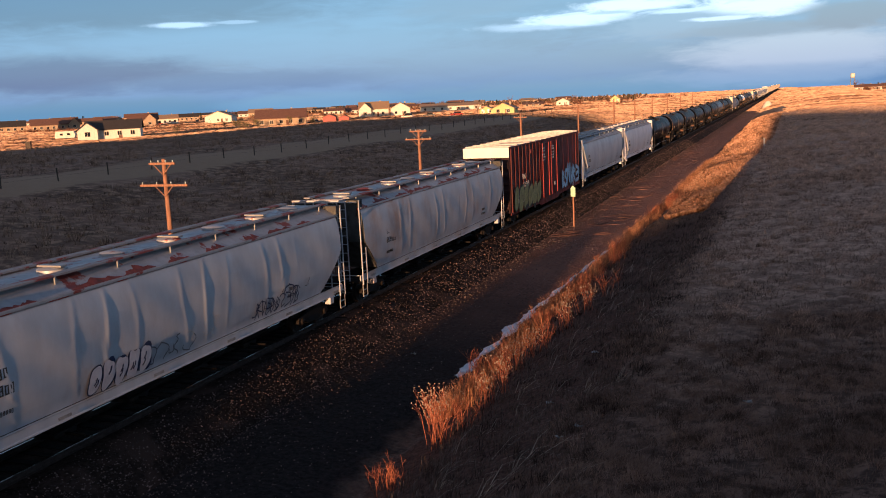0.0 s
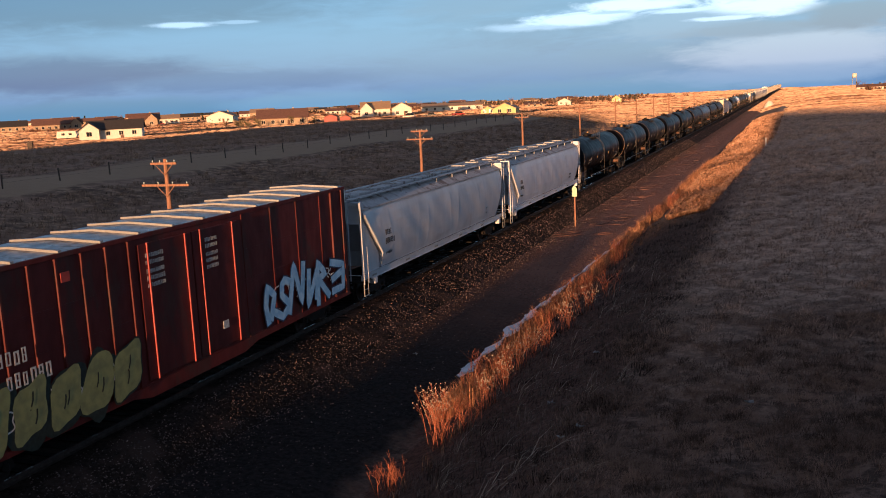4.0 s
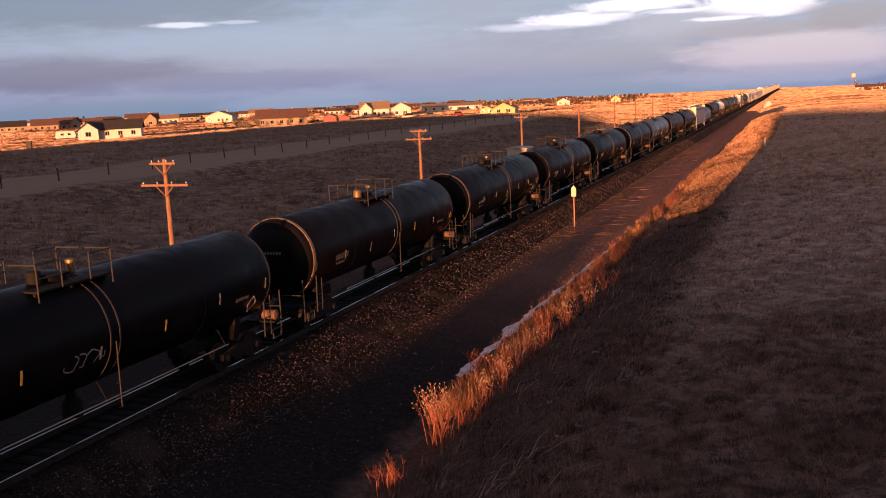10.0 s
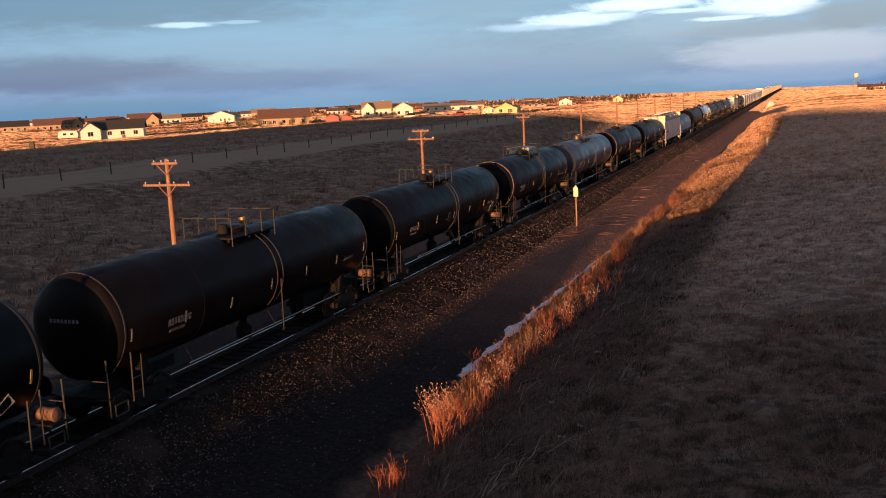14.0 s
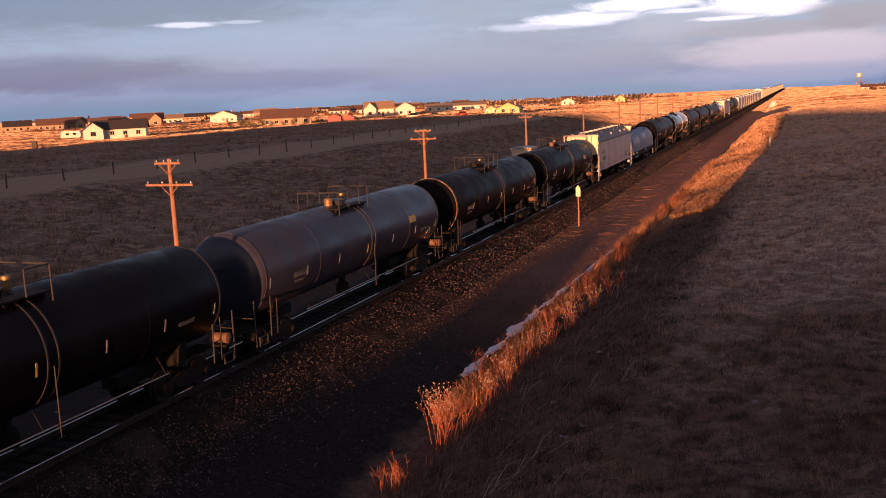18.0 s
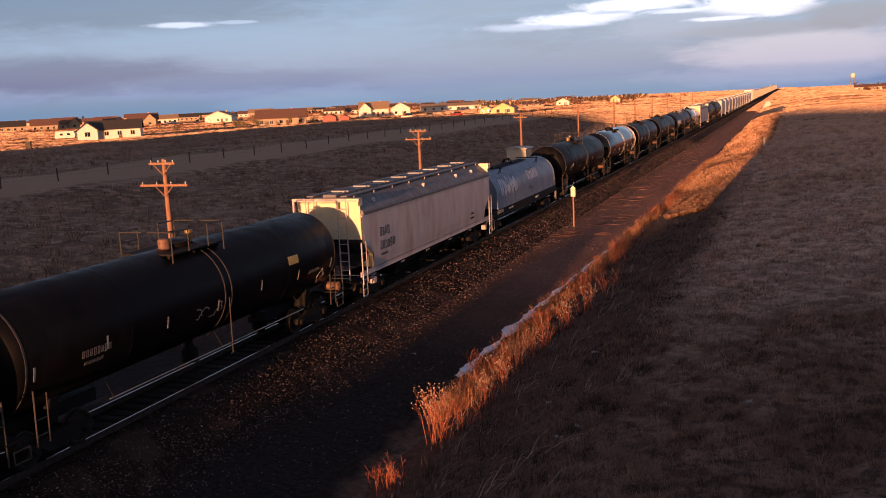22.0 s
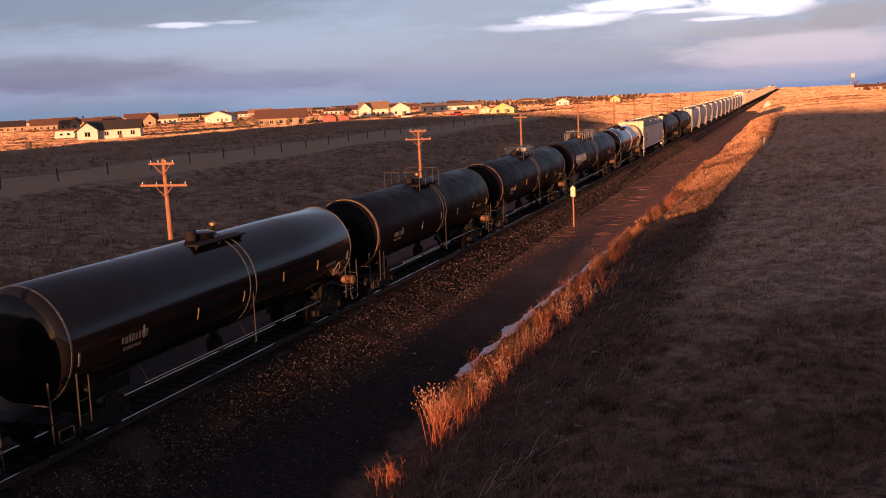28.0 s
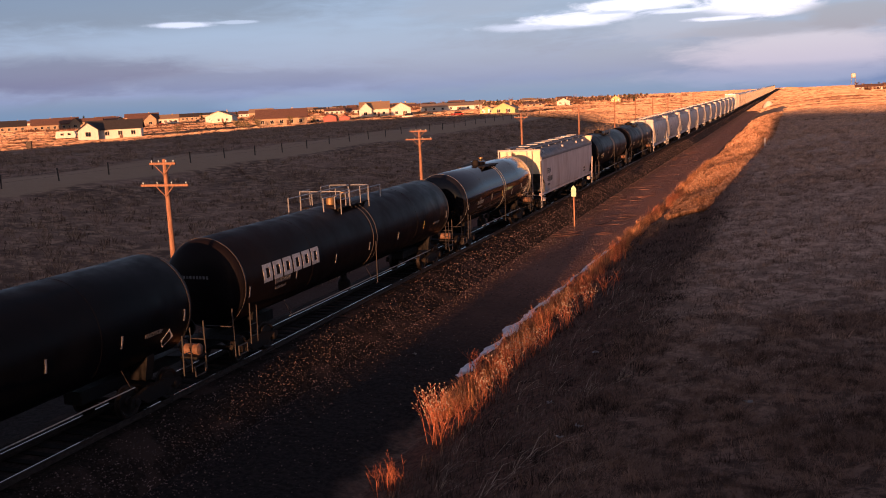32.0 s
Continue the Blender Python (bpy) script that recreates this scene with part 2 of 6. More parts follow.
# ---- building helpers ----
class Shape:
    """Vertices and faces of one part, gathered piece by piece."""

    def __init__(self):
        self.v, self.f = [], []

    def add(self, verts, faces):
        n = len(self.v)
        self.v += [tuple(p) for p in verts]
        self.f += [tuple(i + n for i in f) for f in faces]
        return self

    def box(self, x0, x1, y0, y1, z0, z1, c=0.0):
        """A box with its edges cut off by c along z and the sides."""
        if c <= 0:
            v = [(x, y, z) for z in (z0, z1) for y in (y0, y1) for x in (x0, x1)]
            return self.add(v, [(0, 2, 3, 1), (4, 5, 7, 6), (0, 1, 5, 4), (2, 6, 7, 3), (0, 4, 6, 2), (1, 3, 7, 5)])
        ring = lambda i, z: [(x0 + i, y0 + c, z), (x0 + c, y0 + i, z), (x1 - c, y0 + i, z), (x1 - i, y0 + c, z), (x1 - i, y1 - c, z), (x1 - c, y1 - i, z), (x0 + c, y1 - i, z), (x0 + i, y1 - c, z)]
        v = ring(c * .7, z0) + ring(0, z0 + c) + ring(0, z1 - c) + ring(c * .7, z1)
        f = [tuple(range(7, -1, -1)), tuple(range(24, 32))]
        f += [(r * 8 + i, r * 8 + (i + 1) % 8, r * 8 + 8 + (i + 1) % 8, r * 8 + 8 + i) for r in range(3) for i in range(8)]
        return self.add(v, f)

    def prism(self, pts, a0, a1, axis="y"):
        """The outline pts, extruded from a0 to a1. axis y: pts are (x, z); x: (y, z); z: (x, y)."""
        put = {"y": lambda p, a: (p[0], a, p[1]), "x": lambda p, a: (a, p[0], p[1]), "z": lambda p, a: (p[0], p[1], a)}[axis]
        n = len(pts)
        v = [put(p, a0) for p in pts] + [put(p, a1) for p in pts]
        return self.add(v, [tuple(range(n)), tuple(range(2 * n - 1, n - 1, -1))] + [(i, i + n, (i + 1) % n + n, (i + 1) % n) for i in range(n)])

    def tube(self, p, q, r, n=6, r2=None):
        p, q = Vector(p), Vector(q)
        d = (q - p).normalized()
        a = d.orthogonal().normalized()
        b = d.cross(a)
        r2 = r if r2 is None else r2
        v = [p + (a * math.cos(6.28318 * i / n) + b * math.sin(6.28318 * i / n)) * r for i in range(n)]
        v += [q + (a * math.cos(6.28318 * i / n) + b * math.sin(6.28318 * i / n)) * r2 for i in range(n)]
        return self.add(v, [tuple(range(n - 1, -1, -1)), tuple(range(n, 2 * n))] + [(i, (i + 1) % n, (i + 1) % n + n, i + n) for i in range(n)])

    def pipe(self, pts, r, n=6):
        for p, q in zip(pts, pts[1:]):
            self.tube(p, q, r, n)
        return self

    def lathe(self, prof, centre, axis="y", n=48):
        """prof: (distance along the axis, radius), turned about the axis through centre."""
        v, f = [], []
        cx, cy, cz = centre
        for a, r in prof:
            for i in range(n):
                c, s = r * math.cos(6.28318531 * i / n), r * math.sin(6.28318531 * i / n)
                v.append({"y": (cx + c, cy + a, cz + s), "x": (cx + a, cy + c, cz + s), "z": (cx + c, cy + s, cz + a)}[axis])
        for k in range(len(prof) - 1):
            f += [(k * n + i, k * n + (i + 1) % n, (k + 1) * n + (i + 1) % n, (k + 1) * n + i) for i in range(n)]
        f += [tuple(range(n)), tuple(range(len(prof) * n - 1, (len(prof) - 1) * n - 1, -1))]
        return self.add(v, f)

    def grid(self, fn, us, vs):
        v = [fn(a, b) for a in us for b in vs]
        m = len(vs)
        return self.add(v, [(i * m + j, (i + 1) * m + j, (i + 1) * m + j + 1, i * m + j + 1) for i in range(len(us) - 1) for j in range(m - 1)])

    def mesh(self, name, mat, smooth=False, fix=True):
        me = bpy.data.meshes.new(name)
        me.from_pydata(self.v, [], self.f)
        if fix:
            bm = bmesh.new()
            bm.from_mesh(me)
            bmesh.ops.recalc_face_normals(bm, faces=bm.faces)
            bm.to_mesh(me)
            bm.free()
        me.materials.append(mat)
        if smooth:
            me.polygons.foreach_set("use_smooth", [True] * len(me.polygons))
            me.set_sharp_from_angle(angle=radians(38))
        me.update()
        return me


def part(name, shape, mat, parent=None, label="", smooth=False, fix=True, at=None):
    ob = new(name, shape.mesh(name, mat, smooth, fix))
    if parent:
        ob.parent = parent
    if at is not None:
        ob.matrix_basis = at
    return tagged(ob, label)


def thing(name, label, category, group="", at=None, kind=""):
    ob = new(name)
    ob.empty_display_size = .3
    if at is not None:
        ob.matrix_basis = at
    return tagged(ob, label, category, group, kind)


# ---- ground: one sheet, cut along the track, an unseen shade-casting hill with a gap behind the camera ----
def lerp_table(tab, x):
    return np.interp(x, [a for a, _ in tab], [b for _, b in tab])


CROSS = [(-4000, 0.5), (-900, 1.2), (-200, 1.5), (-140, 1.6), (-106, 3.0), (-98, 3.4), (-60, 3.45), (-46, 3.35), (-43, 3.1), (-38, 2.5), (-30, 1.5), (-20, .45), (-14, -.35), (-8, -.85), (-5, -1.05), (-3.2, -.95),
         (3.2, -.92), (6.5, -.98), (7.6, -1.15), (8.2, -1.18), (8.8, -.95), (10.6, 0), (12.5, .6), (14.5, 1.05), (20, 1.6), (30, 1.95), (60, 2.2), (200, 2.2), (4000, 0)]
# added ridge, out of view; its outline is shaped to cast the shade
SHADE_HILL = [(-4000, 0), (-156, 0), (-118, 0), (-104, 1.5), (-96, 6), (-88, 12), (-71, 13), (-46, 13.5), (-20, 15), (-12, 14), (-9.4, 12), (-7.8, 8), (-7, 5), (-4.2, 5), (-3.3, 9), (-2, 12.5), (-.7, 11), (.4, 7), (1.3, 5), (4.6, 4.6), (5.2, 3.4),
        (7.6, 3.5), (8.3, 4.5), (10.6, 4.5), (11, 2.0), (12.4, 1.8), (13.4, 2.6), (14.3, 3.1), (15.2, 3.7), (17.7, 4.35), (19.7, 5.4), (22.5, 7.6), (26, 11.8), (33.4, 12), (45, 11), (80, 12.5), (400, 13), (700, 2), (4000, 0)]
FIELD_NOISE = 0.16


def ground_z(x, y):
    x, y = np.asarray(x, float), np.asarray(y, float)
    z = lerp_table(CROSS, x)
    far = np.clip((y - 230) / 300, 0, 1)
    z = z - (x > 9) * far * np.clip((x - 9) / 8, 0, 1) * 1.6
    z = np.where((x < -14) & (z > 1.5), z - (z - 1.5) * np.clip((y - 235) / 80, 0, 1), z)
    z = z + lerp_table(SHADE_HILL, x) * np.exp(-((y + 45) / 16.0) ** 2)
    # knolls beside the track far ahead
    z = z + 3.2 * np.exp(-((x - 34) / 16) ** 2 - ((y - 380) / 75) ** 2) + 2.2 * np.exp(-((x - 90) / 60) ** 2 - ((y - 800) / 160) ** 2)
    # the land falls away from the embankment in the distance
    z = z - .0055 * np.clip(y - 420, 0, None) * np.maximum(np.clip((np.abs(x) - 6) / 40, 0, 1), np.clip((y - 1330) / 300, 0, 1))
    away = np.clip((np.abs(x) - 4) / 6, 0, 1)
    wob = (np.sin(x * .31 + y * .11) * .5 + np.sin(x * .13 - y * .23 + 2) * .6 + np.sin(x * .71 + y * .53 + 1) * .25) * FIELD_NOISE
    lump = np.sin(x * 4.1 + 1.7 * np.sin(y * 1.9)) * np.sin(y * 3.3 + 1.9 * np.sin(x * 1.7)) + .6 * np.sin(x * 2.3 - y * 1.6 + 1)
    wob = wob + lump * .045 * np.clip((x - 13) / 2, 0, 1) * np.clip((130 - y) / 40, 0, 1)
    return z + wob * away - .00000035 * np.clip(y - 900, 0, None) ** 2


def axis_steps(cuts):
    """Grid lines: (start, step) stretches, up to the last start."""
    xs = []
    for (a, s), (b, _) in zip(cuts, cuts[1:]):
        xs += list(np.arange(a, b - s * .4, s))
    return np.array(xs + [cuts[-1][0]])


gx = axis_steps([(-4200, 400), (-1000, 60), (-220, 12), (-110, 3.5), (-50, 1.6), (-12, .7), (7, .3), (13, .4), (24, .9), (44, 2), (60, 8), (140, 60), (800, 400), (4200, 1)])
gy = axis_steps([(-500, 60), (-110, 6), (-20, 2), (9, .45), (60, .9), (110, 1.8), (150, 5), (300, 20), (1000, 80), (2600, 300), (4600, 1)])
X, Y = np.meshgrid(gx, gy, indexing="ij")
Z = ground_z(X, Y)
nx, ny = X.shape
verts = np.stack([X, Y, Z], -1).reshape(-1, 3)
idx = np.arange(nx * ny).reshape(nx, ny)
quads = np.stack([idx[:-1, :-1], idx[1:, :-1], idx[1:, 1:], idx[:-1, 1:]], -1).reshape(-1, 4)
gme = bpy.data.meshes.new("ground")
gme.from_pydata(verts.tolist(), [], quads.tolist())
gme.polygons.foreach_set("use_smooth", [True] * len(gme.polygons))


def ground_material():
    m = bpy.data.materials.new("prairie_ground")
    m.use_nodes = True
    t = m.node_tree
    b = t.nodes["Principled BSDF"]
    b.inputs["Roughness"].default_value, b.inputs["Specular IOR Level"].default_value = .95, .1
    co = t.nodes.new("ShaderNodeTexCoord").outputs["Object"]
    sp = t.nodes.new("ShaderNodeSeparateXYZ")
    t.links.new(co, sp.inputs[0])

    def noise_node(sc, detail=6.0, stretch=None):
        n = t.nodes.new("ShaderNodeTexNoise")
        n.inputs["Scale"].default_value, n.inputs["Detail"].default_value, n.inputs["Roughness"].default_value = sc, detail, .62
        if stretch:
            mp = t.nodes.new("ShaderNodeMapping")
            mp.inputs["Scale"].default_value = stretch
            t.links.new(co, mp.inputs[0])
            t.links.new(mp.outputs[0], n.inputs["Vector"])
        else:
            t.links.new(co, n.inputs["Vector"])
        return n.outputs[0]

    def ranged(v, a, c):
        n = t.nodes.new("ShaderNodeMapRange")
        n.interpolation_type = "SMOOTHSTEP"
        t.links.new(v, n.inputs[0])
        n.inputs[1].default_value, n.inputs[2].default_value = a, c
        return n.outputs[0]

    def op(kind, a, c):
        n = t.nodes.new("ShaderNodeMath")
        n.operation = kind
        for s, v in zip(n.inputs, (a, c)):
            if isinstance(v, (int, float)):
                s.default_value = v
            else:
                t.links.new(v, s)
        return n.outputs[0]

    def mix(f, a, c):
        n = t.nodes.new("ShaderNodeMix")
        n.data_type = "RGBA"
        for s, v in ((n.inputs[0], f), (n.inputs[6], a), (n.inputs[7], c)):
            if isinstance(v, (int, float)):
                s.default_value = v
            elif isinstance(v, tuple):
                s.default_value = (*v, 1)
            else:
                t.links.new(v, s)
        return n.outputs[2]

    big, mid, fine, tuft = noise_node(.12), noise_node(.9), noise_node(7.0), noise_node(2.3, 4.0)
    x = op("ADD", sp.outputs[0], op("MULTIPLY", op("SUBTRACT", mid, .5), 2.4))
    grass = mix(ranged(mid, .38, .62), (.70, .475, .335), (.38, .250, .175))
    grass = mix(op("MULTIPLY", ranged(big, .45, .65), .55), grass, (.70, .475, .335))
    grass = mix(op("MULTIPLY", ranged(fine, .45, .7), .4), grass, (.13, .092, .07))
    grass = mix(op("MULTIPLY", ranged(tuft, .46, .60), .62), grass, (.26, .170, .122))
    # the bank's grass colour is darker near the camera and paler beyond
    dark_grass = mix(ranged(tuft, .42, .58), (.21, .134, .097), (.070, .045, .034))
    dark_grass = mix(op("MULTIPLY", ranged(fine, .45, .7), .6), dark_grass, (.050, .032, .025))
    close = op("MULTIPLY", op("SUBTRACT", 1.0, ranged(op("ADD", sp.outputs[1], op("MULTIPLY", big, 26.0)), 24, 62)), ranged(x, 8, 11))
    grass = mix(close, grass, dark_grass)
    earth = mix(ranged(fine, .35, .65), (.165, .090, .064), (.075, .042, .031))
    toe = op("MULTIPLY", ranged(x, 7.5, 8.5), op("SUBTRACT", 1.0, ranged(x, 13.2, 15.8)))
    # lit_bank: ground colour brightened where the sun strikes the slope
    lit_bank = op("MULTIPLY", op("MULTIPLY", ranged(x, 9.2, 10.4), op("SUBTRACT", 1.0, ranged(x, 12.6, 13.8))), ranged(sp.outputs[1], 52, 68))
    grass = mix(toe, grass, earth)
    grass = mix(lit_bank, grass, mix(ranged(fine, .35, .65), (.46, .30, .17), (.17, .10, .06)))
    left = mix(ranged(mid, .40, .60), (.42, .28, .180), (.14, .092, .064))
    left = mix(op("MULTIPLY", ranged(noise_node(1.5, 4.0), .46, .60), .7), left, (.115, .076, .056))
    left = mix(op("MULTIPLY", ranged(big, .42, .62), .6), left, (.36, .235, .165))
    grass = mix(op("SUBTRACT", 1.0, ranged(sp.outputs[0], -9, -4)), grass, left)
    dirt = mix(ranged(fine, .35, .65), (.36, .180, .122), (.19, .095, .066))
    dirt = mix(ranged(noise_node(1.0, 5.0, (.9, .12, 1)), .42, .62), dirt, (.29, .148, .101))
    dirt = mix(op("MULTIPLY", op("SUBTRACT", 1.0, ranged(x, 3.2, 5.6)), .75), dirt, mix(fine, (.05, .032, .025), (.14, .075, .054)))
    # foreground shade put into the near dirt's colour; dirt farther on brightened as sunlit
    near_shade = mix(ranged(fine, .35, .65), (.032, .026, .024), (.013, .0115, .011))
    dirt = mix(ranged(op("ADD", sp.outputs[1], op("MULTIPLY", big, 30.0)), 38, 80), near_shade, dirt)
    # graded dirt beside the track, trodden path along the fence, banded fields round the houses
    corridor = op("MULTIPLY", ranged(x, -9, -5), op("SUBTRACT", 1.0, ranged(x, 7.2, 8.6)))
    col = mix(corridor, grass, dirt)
    path = op("MULTIPLY", ranged(sp.outputs[0], -47.5, -45.8), op("SUBTRACT", 1.0, ranged(op("ADD", sp.outputs[0], mid), -38.6, -37.2)))
    col = mix(path, col, mix(mid, (.44, .31, .195), (.33, .23, .15)))
    field = op("SUBTRACT", 1.0, ranged(op("ADD", sp.outputs[0], op("MULTIPLY", big, 30.0)), -95, -70))
    stripes = noise_node(1.0, 4.0, (.02, .10, 1))
    col = mix(field, col, mix(ranged(stripes, .38, .62), (.50, .33, .215), (.19, .115, .08)))
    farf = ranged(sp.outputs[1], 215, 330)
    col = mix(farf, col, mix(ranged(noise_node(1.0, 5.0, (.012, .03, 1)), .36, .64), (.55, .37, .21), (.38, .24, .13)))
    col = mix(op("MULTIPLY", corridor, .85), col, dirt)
    t.links.new(col, b.inputs["Base Color"])
    bn = t.nodes.new("ShaderNodeBump")
    bn.inputs["Strength"].default_value, bn.inputs["Distance"].default_value = 1.0, .16
    t.links.new(op("ADD", op("ADD", mid, tuft), op("MULTIPLY", fine, .5)), bn.inputs["Height"])
    t.links.new(bn.outputs[0], b.inputs["Normal"])
    return m


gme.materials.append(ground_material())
ground = tagged(new("ground", gme), "dry brown prairie ground cut along a railway", "ground", kind="structure")

rng = np.random.default_rng(7)


def blades(name, pos, height, width, lean, mat, label, category="grass", per=7, spread=.12, droop=.25, wind=(0, 0)):
    """Tufts of thin bent blades, all in one mesh."""
    n = len(pos) * per
    base = np.repeat(pos, per, 0)
    ang = rng.uniform(0, 6.28318, n)
    r = rng.uniform(0, 1, n) * spread
    base = base + np.stack([np.cos(ang) * r, np.sin(ang) * r, np.zeros(n)], -1)
    h = np.repeat(height, per) * rng.uniform(.5, 1.15, n)
    out = np.stack([np.cos(ang) + wind[0], np.sin(ang) + wind[1], np.zeros(n)], -1)
    tang = rng.uniform(0, 6.28318, n)
    side = np.stack([np.cos(tang), np.sin(tang), np.zeros(n)], -1) * (width * .5)
    up = np.array([0, 0, 1.0])
    ln = (rng.uniform(.2, 1, n) * lean * h)[:, None]
    mid = base + up * (h * .6)[:, None] + out * ln * .45
    tip = base + up * (h * rng.uniform(1 - droop, 1, n))[:, None] + out * ln * 1.2
    low = np.array([0, 0, .04])
    v = np.stack([base - side - low, base + side - low, mid + side * .7, mid - side * .7, tip], 1).reshape(-1, 3)
    k = np.arange(n) * 5
    f = np.concatenate([np.stack([k, k + 1, k + 2, k + 3], -1)]).tolist() + np.stack([k + 3, k + 2, k + 4], -1).tolist()
    me = bpy.data.meshes.new(name)
    me.from_pydata(v.tolist(), [], f)
    me.materials.append(mat)
    return tagged(new(name, me), label, category, kind="stuff")


def scatter(n, x0, x1, y0, y1, power=1.6):
    """Places thinning with distance."""
    y = y0 + (y1 - y0) * rng.uniform(0, 1, n) ** power
    x = rng.uniform(x0, x1, n)
    return np.stack([x, y, ground_z(x, y)], -1)


def clumped(n, x0, x1, y0, y1, power):
    """Places that gather in uneven patches and thin out with distance."""
    p = scatter(int(n * 1.8), x0, x1, y0, y1, power)
    x, y = p[:, 0], p[:, 1]
    w = np.sin(x * 1.7 + 2.1 * np.sin(y * .53)) + np.sin(y * 1.31 + 1.9 * np.sin(x * .67 + 1)) + .8 * np.sin(x * .42 - y * .29)
    return p[np.argsort(-(w + rng.normal(0, 1.1, len(p))))[:n]]


# ---- track ----
track = thing("railway_track", "single ballasted railway track with wooden sleepers", "railway track", kind="structure")
TRACK0, TRACK1 = -480.0, 1340.0
bed = Shape()
prof = [(-3.3, -1.02), (-1.95, -.24), (-1.5, -.165), (-.95, -.165), (-.6, -.2), (.6, -.2), (.95, -.165), (1.5, -.165), (1.95, -.24), (3.4, -1.0)]
ysb = axis_steps([(TRACK0, 40), (-20, 2), (8, .7), (90, 3), (240, 40), (TRACK1, 1)])
bed.grid(lambda y, i: (prof[int(i)][0] + rng.uniform(-.05, .05) * (abs(prof[int(i)][0]) > 1.5), y, prof[int(i)][1] + rng.uniform(-.012, .012)), ysb, range(10))
part("ballast_bed", bed, M_BALLAST, track, fix=False)
for s in (-1, 1):
    rp = [(-.068, -.17), (.068, -.17), (.068, -.155), (.012, -.13), (.012, -.045), (.036, -.035), (.036, -.003), (-.036, -.003), (-.036, -.035), (-.012, -.045), (-.012, -.13), (-.068, -.155)]
    part("rail", Shape().prism([(s * .7535 + a, b) for a, b in rp], TRACK0, TRACK1), M_RAIL, track, "rusty steel rail")
    part("rail_head", Shape().box(s * .7535 - .017, s * .7535 + .017, TRACK0, TRACK1, -.003, .002), M_RAILTOP, track, "polished running surface")
tie_me = Shape().box(-1.3, 1.3, -.11, .11, -.36, -.172, .012).mesh("sleeper", M_TIE)
for i in range(300):
    o = new("sleeper", tie_me)
    o.parent = track
    o.matrix_basis = pose(rng.uniform(-.03, .03), -14 + i * .53, 0, 0, 0, rng.uniform(-.6, .6))
rest = Shape()
for i in range(300, 2550):
    rest.box(-1.3, 1.3, -14 + i * .53 - .11, -14 + i * .53 + .11, -.36, -.172)
for i in range(-870, 0):
    rest.box(-1.3, 1.3, -14 + i * .53 - .11, -14 + i * .53 + .11, -.36, -.172)
tagged(part("more_sleepers", rest, M_TIE, track, fix=False), kind="stuff")

# loose ballast stones, a low rough shape each
ns = 27000
sx = np.where(rng.uniform(0, 1, ns) < .86, rng.normal(2.7, .75, ns), rng.uniform(3, 7.2, ns))
sx = np.abs(sx)
sy = 9 + 150 * rng.uniform(0, 1, ns) ** 2.0
far_half = np.arange(ns) >= 22000
sy = np.where(far_half, 55 + 420 * rng.uniform(0, 1, ns) ** 1.7, sy)
sx = np.where(far_half, 1.9 + 5.5 * rng.uniform(0, 1, ns) ** 2, sx)
bedz = np.interp(sx, [0, .6, .95, 1.5, 1.95, 3.4, 8], [-.2, -.2, -.165, -.165, -.24, -1.0, -1.0])
sz = np.maximum(bedz, np.where(sx > 3.1, ground_z(sx, sy), -9))
sr = rng.uniform(.014, .040, ns) * (1 + .25 * (sy > 40) + far_half * (.1 + sy / 420))
oct_v = np.array([(1, 0, 0), (0, 1, 0), (-1, 0, 0), (0, -1, 0), (0, 0, 1.0)])
v = np.stack([sx, sy, sz + .005], -1)[:, None, :] + oct_v[None] * sr[:, None, None] * rng.uniform(.55, 1.25, (ns, 5, 3))
k = np.arange(ns)[:, None] * 5
f = (k[:, :, None] + np.array([(0, 1, 4), (1, 2, 4), (2, 3, 4), (3, 0, 4)])[None]).reshape(-1, 3)
sme = bpy.data.meshes.new("ballast_stones")
sme.from_pydata(v.reshape(-1, 3).tolist(), [], f.tolist())
sme.materials.append(M_STONE)
tagged(new("ballast_stones", sme), "loose crushed grey-brown stones along the track", "ballast", kind="stuff")

# low ridges and clods left by the grader on the dirt beside the ballast
ridge = Shape()
rr_ = random.Random(12)
for i in range(90):
    y0 = 60 + 100 * rr_.random() ** 1.3
    x0 = rr_.uniform(3.6, 7.0)
    a, l, w, hh_ = radians(rr_.gauss(62, 22)), rr_.uniform(.4, 1.5), rr_.uniform(.10, .2), rr_.uniform(.015, .05)
    n_ = 7
    for k in range(n_):
        t = k / (n_ - 1) * 2 - 1
        c = Vector((x0 + math.cos(a) * l * t - math.sin(a) * .25 * l * t * t, y0 + math.sin(a) * l * t + math.cos(a) * .25 * l * t * t, 0))
        side = Vector((-math.sin(a), math.cos(a), 0)) * w * (1 - .75 * t * t) * rr_.uniform(.75, 1.2)
        z0 = float(ground_z(c.x, c.y))
        top = hh_ * (1 - t * t) * rr_.uniform(.7, 1.2) + .01
        ridge.v += [(c.x - side.x, c.y - side.y, z0 - .03), (c.x - side.x * .3, c.y - side.y * .3, z0 + top), (c.x + side.x * .35, c.y + side.y * .35, z0 + top * .9), (c.x + side.x, c.y + side.y, z0 - .03)]
        if k:
            b0 = len(ridge.v) - 8
            ridge.f += [(b0 + j, b0 + j + 1, b0 + j + 5, b0 + j + 4) for j in range(3)]
tagged(part("dirt_ridges", ridge, material("graded_red_dirt", (.25, .125, .085), (.14, .070, .048), .95, scale=5, spread=.25, island=True, spec=.05), None, "low ridges of graded reddish dirt beside the ballast", fix=True), category="dirt", kind="stuff")

